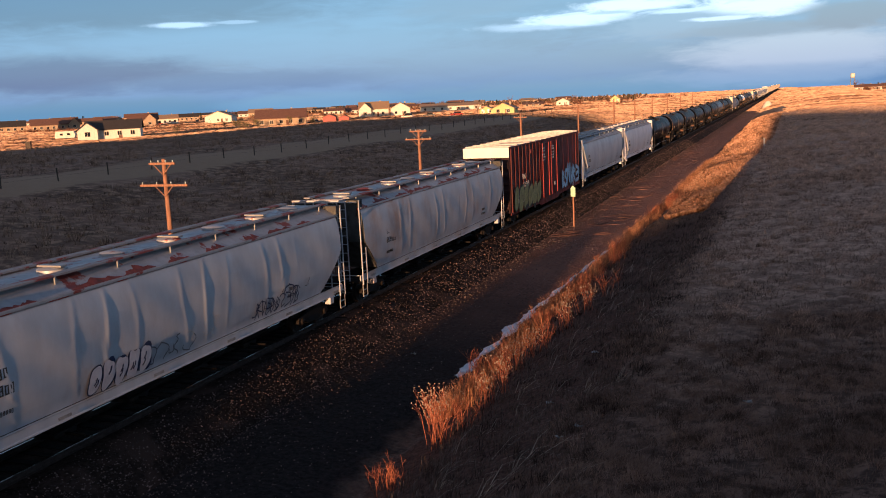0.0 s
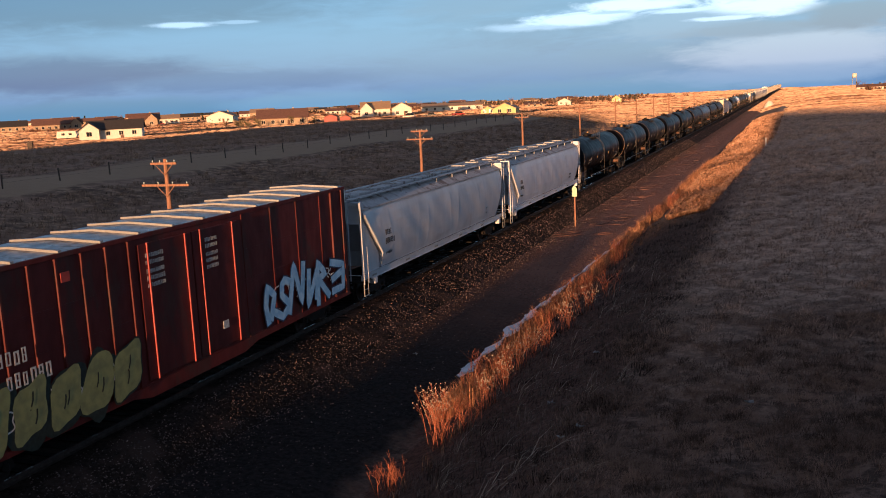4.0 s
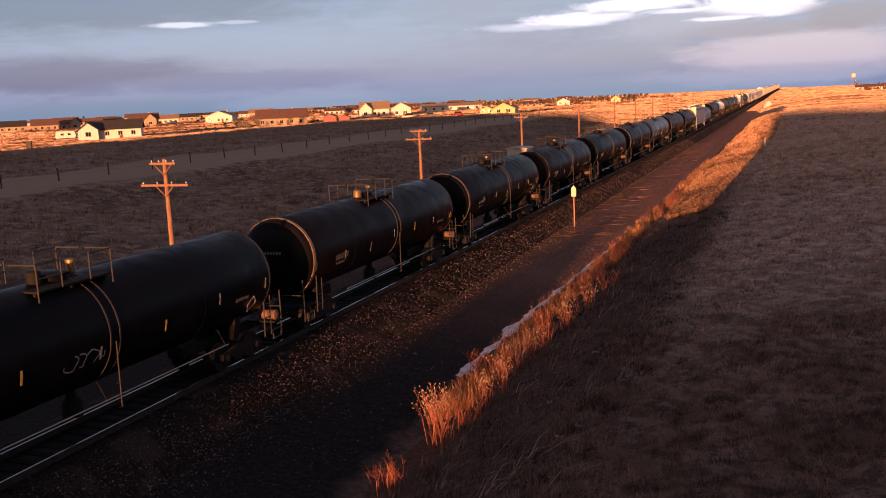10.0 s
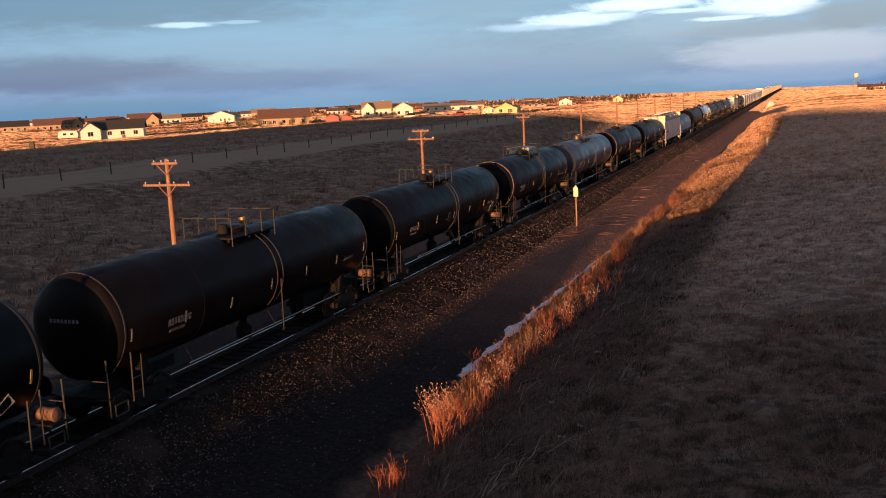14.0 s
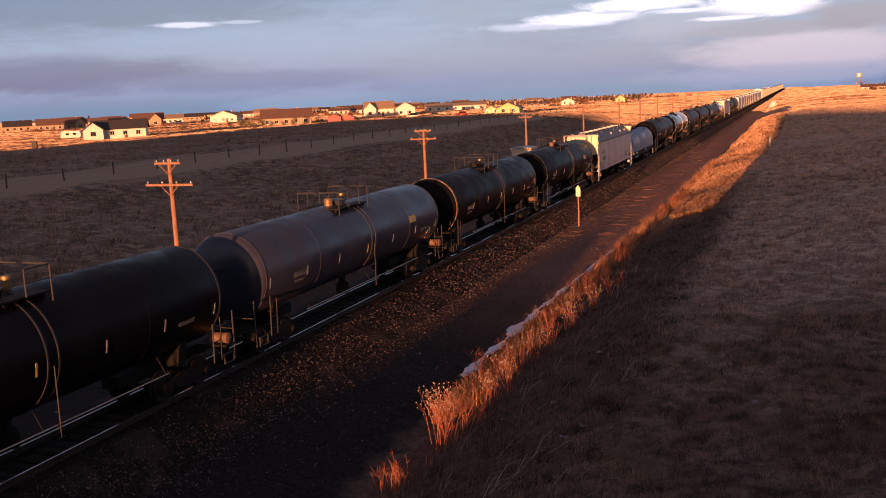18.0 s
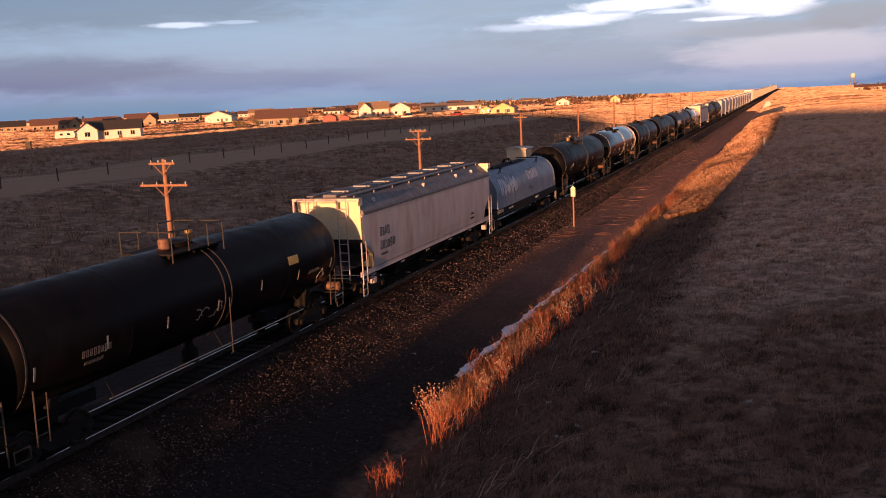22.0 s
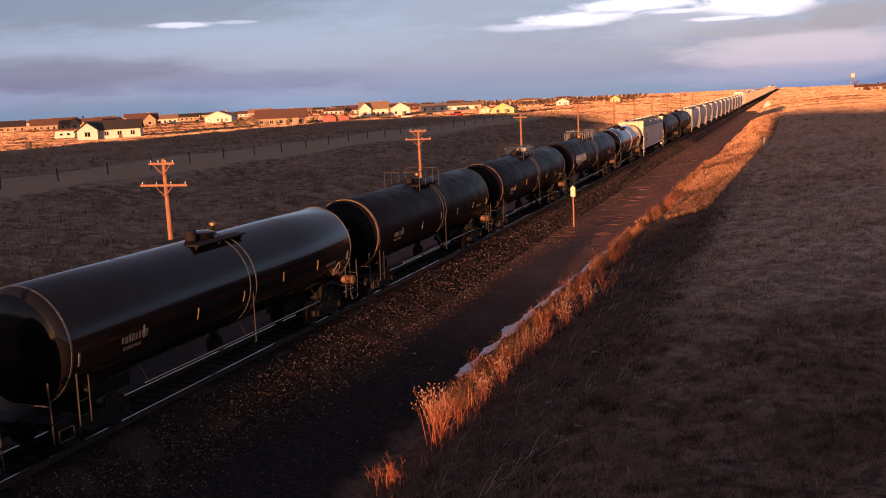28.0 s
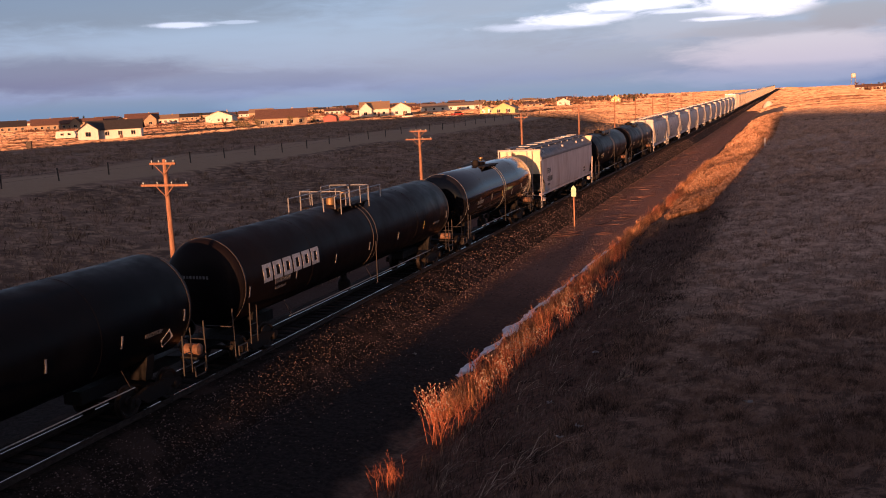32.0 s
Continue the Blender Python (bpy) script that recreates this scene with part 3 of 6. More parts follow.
# old snow lying in the ditch
snow = Shape()
sy_ = np.arange(29.3, 112.0, .3)
wv = .08 + .04 * np.sin(sy_ * .9) + .06 * np.sin(sy_ * 2.3 + 1) + rng.normal(0, .03, len(sy_))
wv = np.clip(wv * np.clip((sy_ - 29) / 1.5, .3, 1) * (1 + .9 * np.clip((46 - sy_) / 10, 0, 1)) * np.where((sy_ > 62) & (sy_ < 66), .2, 1) * np.clip((112 - sy_) / 40, .15, 1), .01, .55)
cxs = np.interp(sy_, [29, 44, 52, 64, 110], [7.48, 7.58, 7.9, 8.3, 8.5]) + .4 * .14 * np.sin(sy_ * .21) + .05 * np.sin(sy_ * 1.7)
snow.grid(lambda i, j: (cxs[int(i)] + (j - 2) * .5 * wv[int(i)] + rng.uniform(-.06, .06), sy_[int(i)], float(ground_z(cxs[int(i)] + (j - 2) * .5 * wv[int(i)], sy_[int(i)])) + (.07 if j == 2 else .05 if j in (1, 3) else -.03)), range(len(sy_)), range(5))
tagged(part("snow_drift", snow, M_SNOW, None, "thin strip of old snow along the ditch", fix=False), category="snow", kind="stuff")

# ---- the train: each car is built round its own middle, rail top at z = 0, its leading end towards -y ----
GROUP_T, GROUP_H, GROUP_B = "tank cars of the train", "covered hoppers of the train", "boxcars of the train"
CARS = []            # (car, its middle's y at 0 s)
SHARED = {}
M_RES = material("rusty_reservoir_paint", (.20, .10, .055), (.10, .055, .034), .65, scale=7)


def shared(key, make):
    if key not in SHARED:
        SHARED[key] = make()
    return SHARED[key]


def link(name, me, parent, at=None, label=""):
    o = new(name, me)
    o.parent = parent
    if at is not None:
        o.matrix_basis = at
    return tagged(o, label)


def frame_mesh():
    s = Shape()
    s.prism([(-1.18, .42), (-1.12, .62), (-.75, .66), (-.42, .74), (.42, .74), (.75, .66), (1.12, .62), (1.18, .42), (.98, .36), (.72, .50), (.45, .30), (-.45, .30), (-.72, .50), (-.98, .36)], -.07, .07, "x")
    for y in (-.89, .89):
        s.lathe([(-.1, .12), (.1, .12), (.13, .07)], (0, y, .46), "x", 12)
    for y in (-.16, 0, .16):
        s.tube((0, y, .36), (0, y, .60), .06, 8)
    return s.mesh("side_frame", M_STEEL)


def wheel_mesh():
    prof = [(-.07, .10), (-.07, .13), (-.03, .16), (-.03, .36), (-.07, .40), (-.07, .455), (.05, .46), (.07, .49), (.09, .49), (.09, .40), (.03, .36), (.03, .16), (.07, .13), (.07, .10)]
    return Shape().lathe(prof, (0, 0, 0), "x", 24).mesh("wheel", M_WHEEL, True)


def truck(car, y):
    t = link("truck", shared("bolster", lambda: Shape().box(-1.02, 1.02, -.17, .17, .48, .72, .03).mesh("truck", M_STEEL)), car, pose(0, y, 0))
    for s in (-1, 1):
        link("side_frame", shared("side_frame", frame_mesh), t, pose(s * 1.03, 0, 0, 0, 0, 0 if s > 0 else 180))
        for a in (-.89, .89):
            link("wheel", shared("wheel", wheel_mesh), t, pose(s * .77, a, .46, 0, 0, 0 if s < 0 else 180))
    for a in (-.89, .89):
        link("axle", shared("axle", lambda: Shape().lathe([(-1.0, .07), (-.7, .08), (.7, .08), (1.0, .07)], (0, 0, 0), "x", 12).mesh("axle", M_STEEL)), t, pose(0, a, .46))
    return t


def coupler(car, y, s):
    """A coupler that reaches from the sill out to the next car; s: -1 at the leading end."""
    m = shared("coupler", lambda: Shape().box(-.07, .07, -.55, .35, .72, .92, .02).box(-.16, .10, .30, .62, .68, .96, .04).box(.02, .17, .42, .66, .70, .94, .03).tube((-.3, .1, .86), (.9, .12, .80), .018).mesh("coupler", M_STEEL))
    link("coupler", m, car, pose(0, y, 0, 0, 0, 0 if s > 0 else 180))
    hose = shared("hose", lambda: Shape().pipe([(.35, .1, .80), (.36, .3, .60), (.32, .5, .42), (.22, .62, .38)], .025).mesh("brake_hose", M_STEEL))
    link("brake_hose", hose, car, pose(0, y, 0, 0, 0, 0 if s > 0 else 180))


def glyphs(n, size, gap=.32, seed=1):
    """Bars that stand for characters: (offset along the line, width, part of the height from, to)."""
    r = random.Random(seed)
    return [(i * size * (1 - gap + .25), size * (1 - gap) * r.uniform(.75, 1), r.choice((0, 0, .1)), r.choice((1, 1, .9))) for i in range(n)]


def curved(s, on, p, q, c, d, lo=.002, hi=.010):
    """A thin plate on a curved side, from p to q along the car and c to d in height, bent in strips."""
    k = max(1, int(math.ceil((d - c) / .1)))
    for i in range(k):
        a, b = c + (d - c) * i / k, c + (d - c) * (i + 1) / k
        s.add([(on(z) + e, y, z) for e in (lo, hi) for y, z in ((p, a), (q, a), (q, b), (p, b))], [(4, 5, 6, 7), (0, 1, 5, 4), (2, 3, 7, 6), (1, 2, 6, 5), (3, 0, 4, 7)])
    return s


def side_bars(name, car, x_of, y0, z0, h, n, mat, seed=1, sign=1, skip=()):
    """A line of plain bars on the near side, following the side's curve. x_of gives the side's x at a height."""
    s = Shape()
    for i, (o, w, a, b) in enumerate(glyphs(n, h * .72, seed=seed)):
        if i in skip:
            continue
        za, zb = z0 + a * h, z0 + b * h
        ya, yb = y0 + o, y0 + o + w
        t = w * .3
        bars = [(ya, ya + t, za, zb), (yb - t, yb, za, zb), (ya + t, yb - t, zb - t * .9, zb), (ya + t, yb - t, za, za + t * .9)]
        if (i * 5 + seed) % 3 == 0:
            bars.append((ya + t, yb - t, (za + zb) / 2 - t * .4, (za + zb) / 2 + t * .4))
        for (p, q, c, d) in bars:
            curved(s, x_of, p, q, c, d, .002, .008)
    return tagged(part(name, s, mat, car, fix=False), kind="stuff")


# colour of the sun's gleam on the rim of a tank end
M_OCHRE = material("ochre_sunlit_rim", (.42, .25, .10), (.30, .17, .07), .7, scale=5)
M_LETTER = material("faded_white_lettering", (.20, .195, .19), (.11, .108, .105), .7, scale=9)


def tank_car(y0, y1, mat, ring_mat, label, marks=8, mark_w=M_LETTER, R=1.551, zc=2.807, railing=True, cap=M_STEEL, seed=1, badge=None, graffiti=False, long_rail=False, ends=True, ochre=0):
    L = y1 - y0
    car = thing("tank_car", label, "tank car", GROUP_T)
    CARS.append((car, (y0 + y1) / 2))
    r = random.Random(seed)
    h = L / 2
    head = [(math.sin(a) * .48, math.cos(a)) for a in np.radians([90, 84, 76, 66, 55, 42, 28, 14])]
    prof = [(-h - d, max(R * c, .01)) for d, c in head] + [(-h + .03, R), (-h / 2, R), (0, R), (h / 2, R), (h - .03, R)] + [(h + d, max(R * c, .01)) for d, c in reversed(head)]
    tank = part("tank", Shape().lathe(prof, (0, 0, zc), "y", 72), mat, car, smooth=True)
    for y in (-h + .04, h - .04):
        part("head_seam", Shape().lathe([(-.03, R), (-.03, R + .007), (.03, R + .007), (.03, R)], (0, y, zc), "y", 72), ring_mat, tank, "worn weld band", smooth=True)
    # coloured ring stands in for low sun catching the end's edge
    if ochre:
        part("head_ring", Shape().lathe([(-.09, R + .002), (-.09, R + .02), (.09, R + .02), (.09, R + .002)], (0, -h + .12, zc), "y", 72), M_OCHRE if ochre > 1 else M_RES, tank, "ochre sunlit rim round the end", smooth=True)
    for y in (.35, .72):
        part("jacket_band", Shape().lathe([(-.026, R), (-.026, R + .014), (.026, R + .014), (.026, R)], (0, y, zc), "y", 72), ring_mat, tank, "worn steel band", smooth=True)
    for y in (-h * .52, h * .55):
        part("jacket_seam", Shape().lathe([(-.015, R), (-.015, R + .006), (.015, R + .006), (.015, R)], (0, y, zc), "y", 72), mat, tank, smooth=True)
    top = zc + R
    # fittings on top
    part("manway", Shape().lathe([(-.12, .42), (.10, .42), (.10, .47), (.16, .47), (.19, .36), (.21, .1)], (0, .1, top), "z", 24), mat, car, smooth=True)
    part("valve_housing", Shape().lathe([(-.12, .19), (.26, .19), (.30, .16), (.32, .05)], (.05, -.55, top), "z", 20), cap, car, "dull metal valve bonnet" if cap is not M_STEEL else "", smooth=True)
    part("safety_valve", Shape().lathe([(-.1, .10), (.28, .10), (.28, .14), (.36, .14), (.38, .06)], (-.1, .95, top), "z", 14), M_BRASS, car, "brass-brown relief valve", smooth=True)
    pf = Shape()
    pw, pl = .95, 1.35
    for s in (-1, 1):
        pf.box(s * .62 - .3, s * .62 + .3, -pl, pl, top - .10, top - .05)
        for y in (-pl + .1, 0, pl - .1):
            pf.box(s * .75 - .04, s * .75 + .04, y - .04, y + .04, top - .45, top - .1)
    part("platform", pf, M_STEEL, car)
    if railing:
        z0, z1 = top - .08, top + .62
        rail_mat = M_GALV if long_rail else M_WORN
        for s in (-1, 1):
            for e in (-1, 1):
                part("corner_rail", Shape().pipe([(s * pw, e * pl, z0 - .25), (s * pw, e * pl, z1), (s * pw * .1, e * pl, z1)], .022), rail_mat, car, "steel pipe railing")
                part("side_rail", Shape().pipe([(s * pw, e * pl, z1), (s * pw, e * pl * .38, z1), (s * pw, e * pl * .38, z0)], .021), rail_mat, car, "steel pipe railing")
                part("knee_rail", Shape().tube((s * pw, e * pl, (z0 + z1) / 2), (s * pw, e * pl * .38, (z0 + z1) / 2), .02), rail_mat, car)
            if long_rail:
                part("long_rail", Shape().pipe([(s * .8, -2.6, z0), (s * .8, -2.6, z0 + .55), (s * .8, 2.9, z0 + .55), (s * .8, 2.9, z0)], .028), rail_mat, car, "long low pipe railing")
                for y in (-1.6, -.6, 1.6):
                    part("rail_post", Shape().tube((s * .8, y, z0), (s * .8, y, z0 + .55), .025), rail_mat, car)
    # underframe: stub sills, bolsters, running boards and handrails
    yt = h - 1.35
    for s in (-1, 1):
        part("stub_sill", Shape().box(-.32, .32, min(s * (yt - 2.2), s * (h + .85)), max(s * (yt - 2.2), s * (h + .85)), .74, 1.12, .03), M_BLACKST, car)
        part("saddle", Shape().prism([(-.85, .86), (.85, .86), (1.0, 1.65), (.5, 1.36), (0, 1.27), (-.5, 1.36), (-1.0, 1.65)], s * yt - .16, s * yt + .16), M_BLACKST, car)
        part("end_platform", Shape().box(-1.45, 1.45, min(s * (h + .2), s * (h + .75)), max(s * (h + .2), s * (h + .75)), 1.06, 1.11), M_BLACKST, car)
        er = Shape()
        er.pipe([(-1.42, s * (h + .7), 1.1), (-1.42, s * (h + .7), 2.15), (-1.30, s * (h + .7), 2.2)], .022)
        er.pipe([(1.42, s * (h + .7), .55), (1.42, s * (h + .7), 2.15)], .024)
        er.tube((-1.42, s * (h + .72), 1.55), (1.42, s * (h + .72), 1.55), .018)
        er.pipe([(1.46, s * (h + .05), .55), (1.46, s * (h + .05), .85), (1.46, s * (h + .55), .85), (1.46, s * (h + .55), .55), (1.46, s * (h + .05), .55)], .022)
        part("end_railing", er, M_WORN, car, "pale worn handrail")
        part("end_ladder", Shape().tube((1.5, s * (h - .15), .75), (1.54, s * (h - .15), 2.15), .022).tube((1.5, s * (h - .55), .75), (1.54, s * (h - .55), 2.0), .022).tube((1.5, s * (h - .15), 1.0), (1.5, s * (h - .55), 1.0), .018).tube((1.52, s * (h - .15), 1.4), (1.52, s * (h - .55), 1.4), .018), M_WORN, car)
        truck(car, s * yt)
        coupler(car, s * (h + .80), s)
    for s in (-1, 1):
        hr = Shape().tube((s * 1.5, -h + 2.75, 1.1), (s * 1.5, h - 2.75, 1.1), .018)
        for y in np.linspace(-h + 2.9, h - 2.9, 3):
            part("handrail_bracket", Shape().tube((s * 1.5, y, 1.1), (s * 1.22, y, 1.6), .012), M_STEEL, car)
        part("side_handrail", hr, M_GALV, car, "pale worn handrail")
    part("side_ladder", Shape().tube((1.53, .52, .75), (1.56, .52, 2.6), .018).tube((1.53, .40, .77), (1.53, .64, .77), .014).tube((1.53, .42, 1.1), (1.53, .62, 1.1), .014).tube((1.54, .42, 1.45), (1.54, .62, 1.45), .014), M_WORN, car)
    part("outlet_valve", Shape().lathe([(-.1, .28), (.3, .28), (.45, .14), (.75, .14)], (0, .3, .55), "z", 16), M_STEEL, car)
    # brake gear at the trailing end
    part("air_reservoir", Shape().lathe([(-.40, .06), (-.36, .17), (-.30, .185), (-.24, .17), (.20, .17), (.24, .19), (.28, .17), (.32, .06)], (1.12, h + .45, 1.30), "x", 20), M_RES, car, "rust-stained brake cylinder", smooth=True)
    part("brake_wheel", Shape().lathe([(-.02, .24), (.02, .24), (.02, .28), (-.02, .28)], (.9, h + .62, 1.95), "y", 18).tube((.64, h + .62, 1.95), (1.16, h + .62, 1.95), .015).tube((.9, h + .62, 1.69), (.9, h + .62, 2.21), .015), M_STEEL, car)
    # reflective plates, placards and lettering
    on = lambda z: math.sqrt(max(R * R - (z - zc) ** 2, .01))
    for y in np.linspace(-h + .25, h - .35, 7):
        z0 = 2.35 + r.uniform(-.12, .12)
        s = Shape()
        curved(s, on, y, y + .06, z0, z0 + .36, .002, .010)
        part("reflector", s, M_YELLOW if r.random() < .25 else M_DIRTYW, car, "dirty reflective strip", fix=False)
    side_bars("lettering", car, on, -h + 1.9, 2.42, .21, marks, mark_w, seed)
    side_bars("small_lettering", car, on, -h + 2.0, 2.22, .10, marks + 3, mark_w, seed + 9)
    side_bars("data_lettering", car, on, h - 2.1, 2.3, .13, 9, mark_w, seed + 4)
    eb = Shape()
    for i in range(marks):
        eb.box(-.55 + i * .13, -.55 + i * .13 + .08, -h - .475, -h - .462, 3.05, 3.15)
    tagged(part("end_lettering", eb, M_STEEL if seed % 2 else mark_w, car), kind="stuff")
    pl_ = Shape().add([(on(z) + e, y, z) for e in (.002, .014) for y, z in ((h - 1.0, 1.75), (h - .72, 2.03), (h - 1.0, 2.31), (h - 1.28, 2.03))], [(4, 5, 6, 7), (0, 1, 5, 4), (1, 2, 6, 5), (2, 3, 7, 6), (3, 0, 4, 7)])
    if seed % 2:
        part("placard", pl_, M_WHITE, car, "white diamond placard", fix=False)
    if badge:
        by, bz, bl, bh, bm_ = badge
        b = Shape()
        wch = bl / 6
        for i in range(6):
            ya, yb = by + i * wch, by + i * wch + wch * .84
            for (p, q, c, d) in ((ya, ya + wch * .26, bz, bz + bh), (yb - wch * .26, yb, bz, bz + bh), (ya, yb, bz + bh * .78, bz + bh), (ya, yb, bz, bz + bh * .22)):
                curved(b, on, p, q, c, d, .003, .012)
        part("badge", b, bm_, car, "row of bold white block shapes", fix=False)
    if seed in (19, 11):
        pn = curved(Shape(), on, h - 3.6, h - 2.9, 2.9, 3.2)
        part("notice_panel", pn, M_YELLOW, car, "small yellow notice panel", fix=False)
    if graffiti:
        scrawl(car, on, -1.3 if seed != 9 else .9, 2.2, 1.5, .42, M_DIRTYW, 4, seed, .035)
    return car


def scrawl(car, on, y, z, w, h, mat, n, seed, thick=.05, name="graffiti"):
    """Loose spray-can loops without letters, laid on the side's curve."""
    r = random.Random(seed * 7 + 3)
    s = Shape()
    for i in range(n):
        cy, cz = y + w * (i + .5) / n, z + h * .5
        ry, rz, ph = w / n * r.uniform(.3, .75), h * r.uniform(.2, .55), r.uniform(0, 6)
        turn = r.uniform(1.8, 4.2) * r.choice((-1, 1))
        pts = [(cy + ry * math.cos(ph + turn * k / 14) + .25 * rz * math.sin(.9 * k), cz + rz * math.sin(ph + turn * k / 14)) for k in range(15)]
        for (ya, za), (yb, zb) in zip(pts, pts[1:]):
            d = Vector((yb - ya, zb - za))
            if d.length < 1e-4:
                continue
            nrm = Vector((-d.y, d.x)).normalized() * thick * .5
            q = [(ya + nrm.x, za + nrm.y), (yb + nrm.x, zb + nrm.y), (yb - nrm.x, zb - nrm.y), (ya - nrm.x, za - nrm.y)]
            s.add([(on(c) + .006 + i * .0006, b, c) for b, c in q], [(0, 1, 2, 3)])
    return part(name, s, mat, car, "sprayed graffiti loops", fix=False)


def ribbon(s, on, pts, thick, lift):
    """A painted stroke of even width along pts (along the car, height), bent over the side."""
    fine = []
    for (ya, za), (yb, zb) in zip(pts, pts[1:]):
        k = max(1, int(math.hypot(yb - ya, zb - za) / .15))
        fine += [(ya + (yb - ya) * i / k, za + (zb - za) * i / k) for i in range(k)]
    fine.append(pts[-1])
    rows = []
    for i, (b, c) in enumerate(fine):
        p, q = fine[max(i - 1, 0)], fine[min(i + 1, len(fine) - 1)]
        d = Vector((q[0] - p[0], q[1] - p[1]))
        d = d.normalized() if d.length > 1e-6 else Vector((1, 0))
        n = Vector((-d.y, d.x)) * thick * .5
        e = d * (thick * .3 * (-1 if i == 0 else 1 if i == len(fine) - 1 else 0))
        rows += [(b + n.x + e.x, c + n.y + e.y), (b - n.x + e.x, c - n.y + e.y)]
    s.add([(on(c) + lift + .00004 * (k // 2), b, c) for k, (b, c) in enumerate(rows)], [(2 * k, 2 * k + 1, 2 * k + 3, 2 * k + 2) for k in range(len(fine) - 1)])


STROKES = [[[(0, 0), (.05, 1), (.75, .05), (.8, 1)]], [[(.8, .95), (.05, .85), (0, .1), (.85, 0)], [(.1, .5), (.65, .55)]],
           [[(.8, .85), (.4, 1), (.05, .75), (.4, .5), (.8, .3), (.45, 0), (0, .15)]], [[(.4, 0), (0, .4), (.35, 1), (.8, .6), (.45, 0)]],
           [[(0, 0), (.1, 1), (.75, .8), (.15, .5), (.85, 0)]], [[(0, 1), (.3, 0), (.5, .6), (.7, 0), (.95, 1)]]]


def tag_letters(car, on, y, z, w, h, n, fill, line, seed, thick=.2):
    """Fat sprayed strokes side by side with an outline; no words."""
    r = random.Random(seed)
    for i in range(n):
        glyph = STROKES[(r.randrange(6) + i) % 6]
        flip, lean, sc = r.random() < .5, r.uniform(-.12, .2), r.uniform(.85, 1.1)
        y0, wi = y + w * i / n, w / n * r.uniform(.95, 1.15)
        lines = [[(y0 + (((1 - u) if flip else u) + r.uniform(-.2, .2)) * wi + lean * v * h, z + (v * sc + r.uniform(-.14, .14)) * h) for u, v in l] for l in glyph]
        for name, mat, t, lift in (("graffiti_outline", line, thick * 1.4, .004 + .0025 * i), ("graffiti", fill, thick, .0075 + .0025 * i)):
            s = Shape()
            for k, l in enumerate(lines):
                ribbon(s, on, l, t, lift + .002 * k)
            part(name, s, mat, car, "fat sprayed graffiti stroke" if name == "graffiti" else "", fix=False)


def blob_letters(car, on, y, z, w, h, n, fill, line, seed, lean=.12, edge=.035):
    """Fat rounded graffiti shapes with a dark outline; no readable letters."""
    for layer, (mat, grow, lift) in enumerate(((line, edge, .004), (fill, 0, .011))):
        rr = random.Random(seed)
        for i in range(n):
            cy, cz = y + w * (i + .5) / n, z + h * (.5 + rr.uniform(-.07, .07))
            ry, rz = w / n * rr.uniform(.42, .52) + grow, h * rr.uniform(.44, .56) + grow
            k0, k1, ph = rr.uniform(.06, .16), rr.choice((2, 3, 4)), rr.uniform(0, 6)
            def spot(a, q):
                c, b = math.cos(a), math.sin(a)
                sq = (abs(c) ** 3 + abs(b) ** 3) ** (-1 / 3) * (1 + k0 * math.sin(k1 * a + ph)) * q
                zz = cz + rz * b * sq
                return (on(zz) + lift + i * .0009, cy + ry * c * sq + lean * (zz - cz), zz)
            part("graffiti" if layer else "graffiti_outline", Shape().grid(spot, np.linspace(0, 6.28318, 25), (.03, .35, .7, 1)), mat, car, "rounded sprayed graffiti shape" if layer else "", fix=False)
            if layer:
                s = Shape()
                for j in range(2):
                    b0, c0 = cy + ry * rr.uniform(-.3, .3), cz + rz * rr.uniform(-.35, .35)
                    ribbon(s, on, [(b0 - .04, c0 - rz * .22), (b0 + .03, c0), (b0 + .05, c0 + rz * .25)], .05, .016 + i * .0009)
                part("graffiti_stroke", s, line, car, fix=False)


